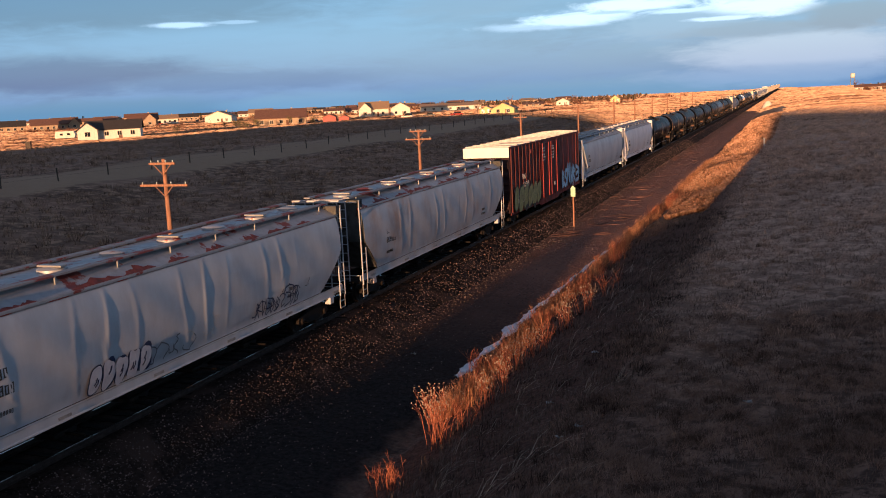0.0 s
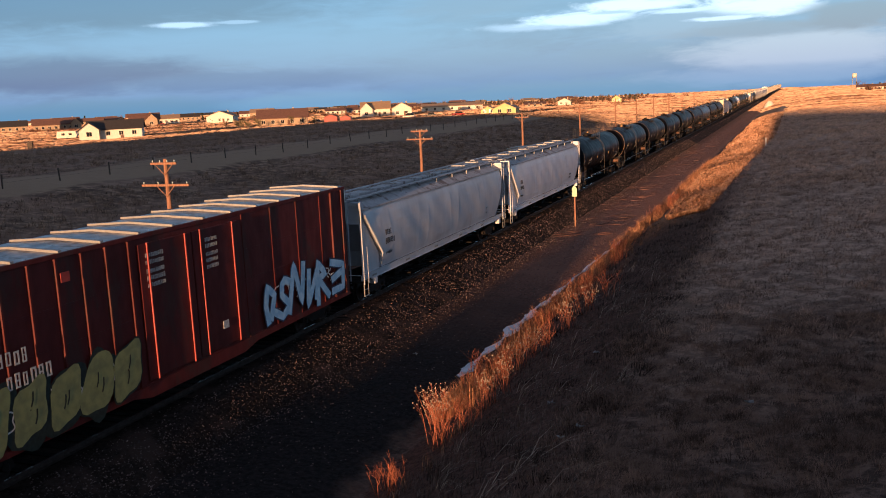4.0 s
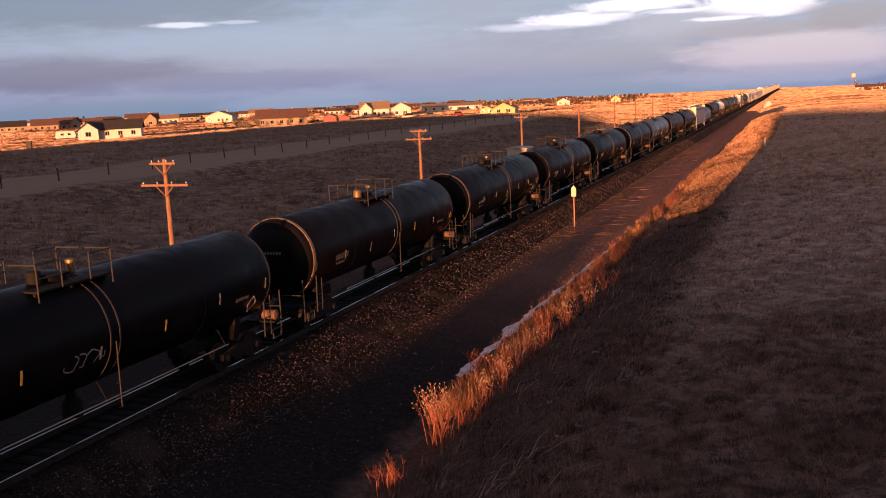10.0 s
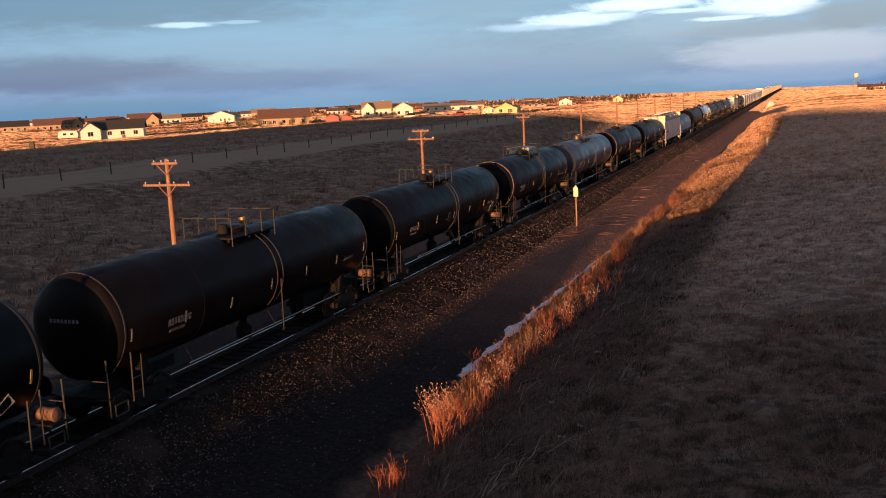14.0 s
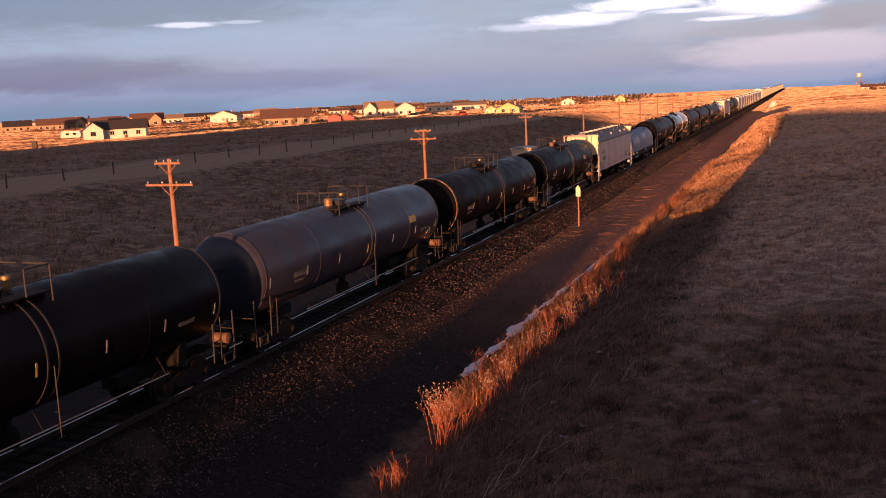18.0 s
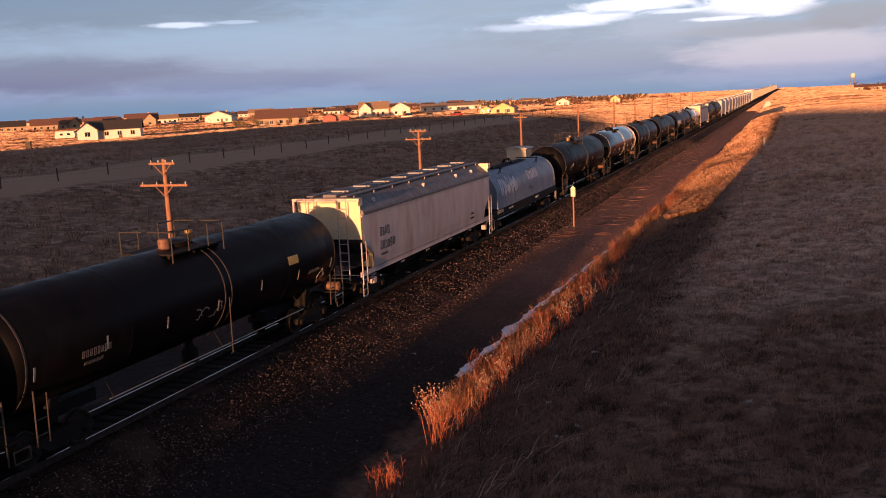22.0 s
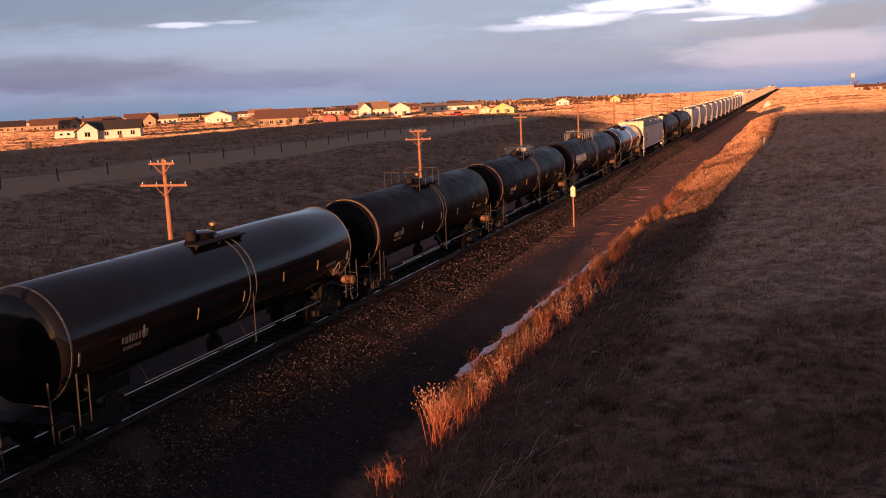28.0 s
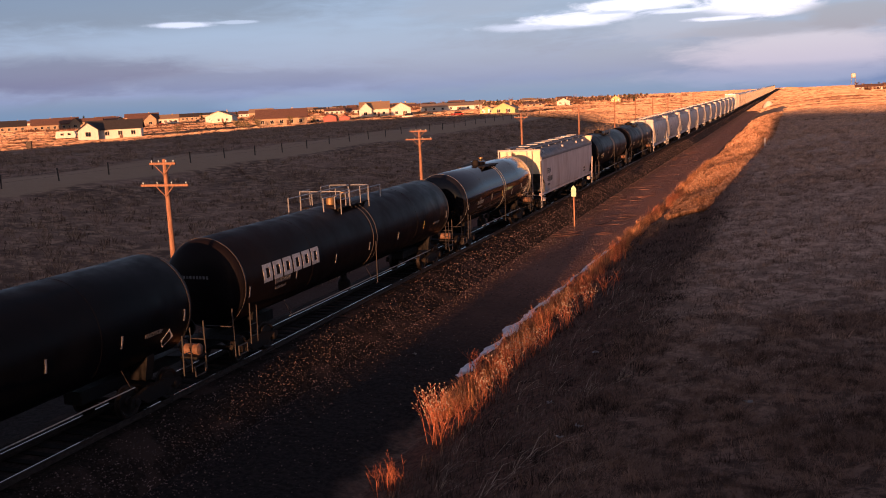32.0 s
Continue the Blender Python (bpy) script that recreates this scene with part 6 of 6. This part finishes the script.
part("drawbar", Shape().tube((2.7, 0, .6), (4.0, 0, .5), .06), M_STEEL, cam_t)

for (x, y, s) in ((-129, 283, 1.0), (-125, 286, .8)):
    o = thing("machinery_shed", "small red farm shed in the field", "shed", at=pose(x, y, float(ground_z(x, y)), 0, 0, 20))
    gable("shed", -2.2 * s, 2.2 * s, -1.8, 1.8, -.3, 2.0 * s, 2.9 * s, "y", M_REDM, M_ROOFB, o, .2)

def vehicle(x, y, turn, paint, label, tall=False):
    z = float(ground_z(x, y))
    o = thing("parked_car", label, "car", "parked vehicles", pose(x, y, z, 0, 0, turn))
    hb = 1.9 if tall else 1.45
    part("body", Shape().prism([(-2.3, .35), (2.3, .35), (2.35, .75), (2.1, .95), (-2.2, .98), (-2.35, .7)], -.9, .9), paint, o)
    part("cabin", Shape().prism([(-1.7, .96), (1.2, .94), (.7, hb), (-1.3, hb)], -.78, .78), M_DARKG, o)
    part("roof", Shape().box(-1.3, .7, -.76, .76, hb, hb + .06, .02), paint, o)
    for a in (-1.45, 1.45):
        for b in (-.85, .85):
            part("wheel", Shape().lathe([(-.1, .2), (-.1, .33), (.1, .33), (.1, .2)], (a, b, .33), "y", 14), M_STEEL, o)


M_CARD = material("dark_car_paint", (.03, .03, .035), (.04, .04, .045), .3, scale=2)
for i, (x, y) in enumerate(((-205, 250), (-211, 256), (-168, 222), (-290, 400), (-296, 402), (-284, 405), (-262, 395), (-152, 298), (-140, 292), (-120, 330), (-112, 332), (-100, 330))):
    vehicle(x, y, 20 * i, (M_CARD, M_WALLW, M_CARD, M_REDM)[i % 4], ("dark parked car near the houses", "white parked car near the houses", "dark parked car near the houses", "red parked car near the houses")[i % 4], i % 3 == 0)
corral = thing("rail_fence", "dark wooden corral fence at the field's edge", "fence")
for i in range(9):
    x, y = -104 - i * 3.1, 124 + i * 3.0
    z = float(ground_z(x, y))
    part("post", Shape().box(x - .12, x + .12, y - .12, y + .12, z - .3, z + 1.5), M_POSTW, corral)
    if i < 8 and i not in (3,):
        for q in (.5, 1.1):
            part("rail", Shape().tube((x, y, z + q), (x - 3.1, y + 3.0, float(ground_z(x - 3.1, y + 3.0)) + q), .06, 5), M_POSTW, corral)

# far right: white tank tower and a long low terrace
tw = thing("water_tower", "slim white water tower on the skyline", "water tower", at=pose(65, 860, float(ground_z(65, 860))))
part("tank", Shape().lathe([(8.5, .8), (8.8, 1.7), (9.4, 1.9), (11.6, 1.9), (12.2, 1.6), (12.6, .3)], (0, 0, 0), "z", 20), M_WALLW, tw, smooth=True)
for a, b in ((-1.3, -1.3), (1.3, -1.3), (1.3, 1.3), (-1.3, 1.3)):
    part("leg", Shape().tube((a * 1.5, b * 1.5, -.5), (a, b, 9.8), .18), M_GALV, tw)
for i in range(7):
    x, y = 57 + i * 5.6, 640 + i * 6
    house(x, y, 5, 7, -4, "low tan terrace house far along the line", M_WALLT if i % 2 else M_WALLW, M_ROOFB, 2.6, 4.0, wins=1, doors=0)
gp = thing("gravel_heap", "pale sunlit heap of gravel beside the track", "gravel heap", at=pose(10.5, 330, float(ground_z(10.5, 330))))
part("heap", Shape().grid(lambda a, r: (r * 1.8 * math.cos(a), r * 1.5 * math.sin(a), 2.0 * (1 - r * r) ** .8 * (1 + .06 * math.sin(5 * a)) - .1 * r), np.linspace(0, 6.28318, 25), np.linspace(0, 1, 9)), material("pale_gravel", (.80, .72, .60), (.66, .58, .47), .9, scale=3, bump=.05, bump_scale=6), gp, smooth=True, fix=False)

# ---- trees and shrubs ----
M_BARK = material("grey_brown_bark", (.13, .09, .065), (.08, .055, .04), .9, scale=5)
M_TWIG = material("bare_orange_twigs", (.34, .17, .085), (.24, .12, .06), .9, scale=3, spread=.4, island=True)
M_SPRUCE = material("dark_spruce_needles", (.045, .055, .03), (.03, .038, .022), .9, scale=3, spread=.4, island=True)
M_SHRUB = material("olive_shrub_leaves", (.17, .14, .05), (.11, .10, .035), .9, scale=3, spread=.4, island=True)


def tree_proto(name, label, h, kind, seed, category="tree"):
    r = random.Random(seed)
    o = thing(name, label, category, "trees on the plain")
    tr = Shape().tube((0, 0, -.4), (0, 0, h * .55), h * .022, 7, h * .012)
    tips = []
    if kind == "spruce":
        tr.tube((0, 0, h * .55), (0, 0, h), h * .012, 6, .02)
        for i in range(60):
            z = h * (.1 + .9 * (i / 60))
            rad = (h - z) * .24 * r.uniform(.6, 1.1) + .1
            a = r.uniform(0, 6.28)
            tips.append(((0, 0, z), (rad * math.cos(a), rad * math.sin(a), z - rad * .25)))
    else:
        for i in range(26):
            z = h * r.uniform(.15 if kind == "shrub" else .3, .6)
            a, l = r.uniform(0, 6.28), h * r.uniform(.25, .5)
            e = (l * .75 * math.cos(a), l * .75 * math.sin(a), min(h, z + l * r.uniform(.4, .95)))
            tips.append(((0, 0, z), e))
            tr.tube((0, 0, z), e, h * .008, 5, .015)
    part("trunk", tr, M_BARK, o)
    cr = Shape()
    m = M_SPRUCE if kind == "spruce" else M_SHRUB if kind == "shrub" else M_TWIG
    for p, q in tips:
        p, q = Vector(p), Vector(q)
        for j in range(22 if kind != "bare" else 16):
            c = p.lerp(q, r.uniform(.35, 1.1)) + Vector((r.gauss(0, 1), r.gauss(0, 1), r.gauss(0, .8))) * h * (.045 if kind == "spruce" else .075)
            d = Vector((r.gauss(0, 1), r.gauss(0, 1), r.gauss(.4, .8))).normalized() * h * (.05 if kind != "bare" else .10)
            s = d.orthogonal().normalized() * h * (.014 if kind != "bare" else .003)
            cr.add([c - s, c + s, c + d], [(0, 1, 2)])
    part("crown", cr, m, o, fix=False)
    return o


protos = {"spruce": tree_proto("spruce_tree", "dark spruce tree on the plain", 7, "spruce", 1), "bare": tree_proto("bare_tree", "leafless tree lit orange by low sun", 6, "bare", 2), "shrub": tree_proto("shrub", "rounded olive shrub near a house", 3.0, "shrub", 3, "shrub")}
spots = [("shrub", -143, 217), ("shrub", -150, 258), ("shrub", -157, 262), ("shrub", -153, 264), ("shrub", -146, 252), ("shrub", -143, 250), ("shrub", -139, 246), ("shrub", -135, 241), ("shrub", -131, 240), ("shrub", -140, 275), ("shrub", -133, 278), ("bare", -155, 290), ("bare", -170, 300), ("bare", -90, 325)]
tr_ = random.Random(8)
for i in range(90):
    y = tr_.uniform(480, 1200)
    x = -y * tr_.uniform(.12, .9) + 5
    spots.append((tr_.choice(("spruce", "spruce", "bare", "bare", "shrub")), x, y))
for i in range(50):
    y = tr_.uniform(800, 900)
    spots.append(("spruce", -y * tr_.uniform(.45, .68), y))
for i in range(10):
    spots.append((tr_.choice(("spruce", "bare")), 55 + tr_.uniform(0, 50), tr_.uniform(620, 700)))
used = set()
for k, x, y in spots:
    m = pose(x, y, float(ground_z(x, y)), 0, 0, tr_.uniform(0, 360))
    if k not in used:
        protos[k].matrix_basis = m
        used.add(k)
    else:
        c = copy_thing(protos[k], m)
        c.scale = [tr_.uniform(.75, 1.25) * (.6 if k == "spruce" else 1)] * 3

# ---- grass and weeds ----
def field_blades(name, n, x_of, y0, y1, label, mat, size, wide=1.0):
    """Coarse upright stubble for far fields; it catches the low sun. Larger with distance."""
    y = y0 + (y1 - y0) * rng.uniform(0, 1, n) ** 2.0
    lo, hi = x_of(y)
    x = lo + (hi - lo) * rng.uniform(0, 1, n)
    far = np.hypot(x - 18, y)
    h = size * rng.uniform(.5, 1.3, n) * (.25 + far / 900)
    a = rng.uniform(-.5, .5, n)
    w = h * rng.uniform(2.0, 5.0, n) * wide
    side = np.stack([np.cos(a), np.sin(a), 0 * a], -1) * (w / 2)[:, None]
    base = np.stack([x, y, ground_z(x, y) - .05], -1)
    tip = base + np.stack([rng.normal(0, .1, n), rng.normal(0, .2, n), h], -1)
    v = np.stack([base - side, base + side, tip + side * .5, tip - side * .5], 1).reshape(-1, 3)
    k = np.arange(n) * 4
    me = bpy.data.meshes.new(name)
    me.from_pydata(v.tolist(), [], np.stack([k, k + 1, k + 2, k + 3], -1).tolist())
    me.materials.append(mat)
    tagged(new(name, me), label, "grass", kind="stuff")


# straw colour made paler to paint the slope's sunlit strip
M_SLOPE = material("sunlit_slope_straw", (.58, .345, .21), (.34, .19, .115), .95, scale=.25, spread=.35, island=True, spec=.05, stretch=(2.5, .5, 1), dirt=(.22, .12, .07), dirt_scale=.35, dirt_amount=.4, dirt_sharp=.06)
M_STUBBLE = material("sunlit_stubble", (.58, .385, .25), (.44, .285, .185), .95, scale=.02, spread=.3, island=True, spec=.05, stretch=(.35, 2.6, 1), dirt=(.20, .115, .08), dirt_scale=.03, dirt_amount=.42, dirt_sharp=.08)
field_blades("field_stubble", 95000, lambda y: (-1.12 * y - 20, np.where(y < 235, -102 - np.clip(150 - y, 0, 60) * .2, -44 - .02 * y)), 95, 1300, "dry stubble on the fields round the houses", M_STUBBLE, .5, 2.2)
field_blades("prairie_stubble", 60000, lambda y: (np.where(y < 300, 17, 9) + 0 * y, 60 + .24 * y), 235, 1500, "dry stubble on the far prairie", M_STUBBLE, .5, 2.2)
field_blades("plain_stubble", 34000, lambda y: (-46 - .02 * y, -10.5 + 0 * y), 222, 1500, "dry stubble on the plain beside the track", M_STUBBLE, .5, 2.2)
field_blades("distant_stubble", 24000, lambda y: (-1.1 * y, 60 + .3 * y), 1200, 2900, "pale dry grass on the distant plain", M_STUBBLE, .7)
field_blades("tree_belt", 1500, lambda y: (-.62 * y, -.13 * y), 700, 1500, "bare brown trees along the horizon", material("bare_winter_twigs", (.12, .085, .06), (.07, .055, .042), .95, scale=.05, spread=.5, island=True, spec=.05), 2.2, .22)
field_blades("verge_stubble", 5000, lambda y: (-12 + 0 * y - .02 * y, -6 + 0 * y), 130, 900, "dry grass along the far side of the track", M_STUBBLE, .4)
field_blades("track_verge", 9000, lambda y: (3.7 + 0 * y, 9 + 0 * y), 330, 1100, "low dry growth beside the far track", M_STUBBLE, .22)
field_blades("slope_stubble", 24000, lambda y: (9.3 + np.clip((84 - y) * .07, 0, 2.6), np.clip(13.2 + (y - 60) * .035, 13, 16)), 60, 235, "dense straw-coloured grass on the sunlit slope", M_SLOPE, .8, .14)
# darker grass colour for the part of the bank nearest the camera
M_MAT = material("darker_dry_grass", (.34, .218, .156), (.175, .112, .081), .95, scale=.55, spread=.22, island=True, spec=.05, dirt=(.070, .046, .034), dirt_scale=1.9, dirt_amount=.58, dirt_sharp=.12)
M_TUFT = material("matted_bunch_grass", (.62, .405, .285), (.36, .232, .162), .95, scale=.45, spread=.3, island=True, spec=.05, dirt=(.095, .062, .045), dirt_scale=1.8, dirt_amount=.55, dirt_sharp=.14)
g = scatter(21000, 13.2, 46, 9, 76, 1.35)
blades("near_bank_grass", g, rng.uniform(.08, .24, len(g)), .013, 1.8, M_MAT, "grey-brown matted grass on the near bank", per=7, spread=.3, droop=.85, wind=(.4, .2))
g = clumped(4600, 14.2, 52, 27, 110, 1.1)
blades("matted_tufts", g, rng.uniform(.16, .34, len(g)), .013, 1.4, M_TUFT, "pale matted tufts on the near bank", per=22, spread=.26, droop=.8, wind=(.25, .12))
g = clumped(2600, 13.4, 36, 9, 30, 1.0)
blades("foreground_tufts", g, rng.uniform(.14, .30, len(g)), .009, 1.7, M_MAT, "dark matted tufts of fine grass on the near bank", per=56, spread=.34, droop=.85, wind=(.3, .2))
g = scatter(3600, 9.6, 14.8, 13, 60, 1.5)
blades("ditch_bank_mat", g, rng.uniform(.08, .26, len(g)), .02, 1.6, material("grey_trampled_grass", (.19, .135, .105), (.06, .044, .036), .95, scale=.9, spread=.4, island=True, spec=.05, dirt=(.03, .022, .019), dirt_scale=.8, dirt_amount=.5), "flattened grey-brown grass on the ditch bank", per=9, spread=.3, droop=.8, wind=(.8, .5))
g = scatter(70, 10.4, 14.6, 15, 42, 1.2)
blades("straw_wisps", g, rng.uniform(.35, .7, len(g)), .016, 2.2, M_SEED, "pale broken straw stalks lying on the bank", per=5, spread=.12, droop=.9, wind=(1.2, .8))
M_FARTUFT = material("dry_bank_grass", (.74, .50, .355), (.54, .36, .25), .95, scale=.28, spread=.3, island=True, spec=.05, dirt=(.19, .127, .090), dirt_scale=.75, dirt_amount=.55, dirt_sharp=.16)
g = scatter(13000, 15, 60, 44, 240, .8)
blades("bank_grass", g, rng.uniform(.12, .38, len(g)), .034, 1.2, M_FARTUFT, "dry brown grass on the near bank", per=7, spread=.3, droop=.6, wind=(.6, .3))
g = scatter(9000, -36.5, -5, 30, 260, 1.3)
g = np.concatenate([g, scatter(9000, -104, -47.5, 40, 260, 1.3)])
blades("far_bank_grass", g, rng.uniform(.12, .36, len(g)), .035, 1.3, material("brown_dry_grass", (.40, .275, .190), (.20, .138, .098), .95, scale=.5, spread=.4, island=True, spec=.05, dirt=(.095, .064, .047), dirt_scale=1.2, dirt_amount=.52, dirt_sharp=.14), "dry brown grass on the far bank", per=7, spread=.35, droop=.6)
g = np.concatenate([clumped(2600, -36.5, -6, 30, 240, 1.2), clumped(1800, -103, -47.5, 60, 250, 1.2)])
M_BRUSH = material("dark_brush", (.36, .25, .17), (.15, .105, .078), .95, scale=.4, spread=.5, island=True, spec=.05)
blades("far_bank_brush", g, rng.uniform(.25, .6, len(g)), .04, 1.0, M_BRUSH, "low dark brush on the far bank", "brush", per=14, spread=.45)
g = scatter(900, 13, 44, 10, 110, 1.6)
blades("bank_brush", g, rng.uniform(.12, .28, len(g)), .011, 1.6, material("near_dark_brush", (.09, .057, .043), (.05, .032, .025), .95, scale=.8, spread=.5, island=True, spec=.05), "dark low brush among the grass on the near bank", "brush", per=22, spread=.45, droop=.6)
g = clumped(4400, 15.5, 60, 66, 240, .9)
blades("pale_tufts", g, rng.uniform(.25, .45, len(g)), .03, 1.0, M_FARTUFT, "pale dead bunch grass on the near bank", per=26, spread=.34, droop=.5, wind=(.5, .3))
n = 4200
y = 25 + 90 * rng.uniform(0, 1, n) ** 1.3
x = 8.25 + .012 * np.clip(y - 40, 0, 40) + np.clip(np.abs(rng.normal(0, .5, n)), 0, 1.35)
keep = (np.sin(y * .8) + np.sin(y * 2.1 + 1) + rng.normal(0, .8, n)) > -.75
g = np.stack([x, y, ground_z(x, y)], -1)[keep]
blades("ditch_grass", g, rng.uniform(.3, .85, len(g)), .016, .45, M_STRAW, "tall straw-coloured grass along the ditch", per=9, spread=.18)
# straw grass kept to the strip coloured as sunlit
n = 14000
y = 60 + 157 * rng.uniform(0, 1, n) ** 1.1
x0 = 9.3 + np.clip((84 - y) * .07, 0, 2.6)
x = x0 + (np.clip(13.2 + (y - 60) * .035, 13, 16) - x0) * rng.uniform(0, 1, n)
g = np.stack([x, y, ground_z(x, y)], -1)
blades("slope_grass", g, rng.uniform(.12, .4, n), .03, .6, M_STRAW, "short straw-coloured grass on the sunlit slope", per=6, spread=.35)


def weed(x, y, h, seed, heads=True, wide=1.0):
    r = random.Random(seed)
    z = float(ground_z(x, y))
    o = thing("weed", "tall branching red-brown dead weed by the ditch", "weed", "weeds by the ditch", pose(x, y, z))
    st, hd = Shape(), Shape()
    for i in range(r.randint(10, 15)):
        a, l = r.uniform(0, 6.28), r.uniform(.08, .42) * wide
        p = Vector((r.gauss(0, .16), r.gauss(0, .2), -.05))
        q = p + Vector((math.cos(a) * l * .6, math.sin(a) * l * .6, h * r.uniform(.45, .6)))
        e = q + Vector((math.cos(a + .6) * l * .6, math.sin(a + .6) * l * .6, h * r.uniform(.1, .5)))
        st.tube(p, q, .009, 4, .007).tube(q, e, .007, 4, .004)
        for j in range(5):
            f0 = p.lerp(q, r.uniform(.5, 1)) if j < 2 else q.lerp(e, r.uniform(.1, .9))
            f1 = f0 + Vector((r.uniform(-.22, .22) * wide, r.uniform(-.22, .22) * wide, r.uniform(.12, .32)))
            st.tube(f0, f1, .006, 3, .003)
            if heads:
                hd.lathe([(-.02, .004), (0, .02), (.02, .004)], tuple(f1), "z", 5)
        if heads:
            hd.lathe([(-.025, .005), (0, .024), (.025, .005)], tuple(e), "z", 5)
    tagged(part("stalk", st, M_WEED, o, fix=False), kind="stuff")
    if heads:
        tagged(part("seed_head_spray", hd, M_SEED, o, fix=False), kind="stuff")


wr = random.Random(4)
for i, (x, y, h) in enumerate([(9.3, 22.6, 1.5), (9.0, 23.4, 1.4), (9.7, 21.9, 1.0), (10.4, 24.2, 1.0), (10.6, 25.0, 1.1), (10.2, 22.6, .9), (10.1, 28.0, 1.1), (10.3, 28.8, 1.2), (10.7, 29.5, 1.2), (9.0, 19.8, .7), (9.4, 19.2, .7), (8.0, 30.0, .9), (11.0, 31.5, 1.0), (11.2, 33.4, 1.1), (11.6, 36.0, 1.0), (8.6, 24.4, 1.1)]):
    weed(x, y, h, i, heads=i % 3 != 2 and h > .8, wide=1.0 if h > .8 else .6)
for i in range(36):
    y = wr.uniform(26, 80)
    weed(8.5 + wr.uniform(0, 1.5), y, wr.uniform(.45, .95), 40 + i, heads=False, wide=wr.uniform(.25, .6))
for i, (x, y) in enumerate(((13.6, 19.4), (13.9, 20.0), (12.6, 22.5), (12.9, 27.0), (5.2, 31.0), (17.6, 21.0))):
    z = float(ground_z(x, y))
    part_ = Shape().grid(lambda a, r_: (r_ * .085 * math.cos(a) * (1 + .6 * math.sin(3 * a + i)), r_ * .06 * math.sin(a) * (1 + .5 * math.cos(4 * a + i)), .06 * r_ * (.5 + .5 * math.sin(3 * a + 2 * i)) + .02 * math.sin(7 * a)), np.linspace(0, 6.28318, 13), np.linspace(0, 1, 4))
    tagged(part("litter", part_, M_DIRTYW, None, "scrap of pale litter lying in the grass", fix=False, at=pose(x, y, z + .06)), category="litter")

motions()
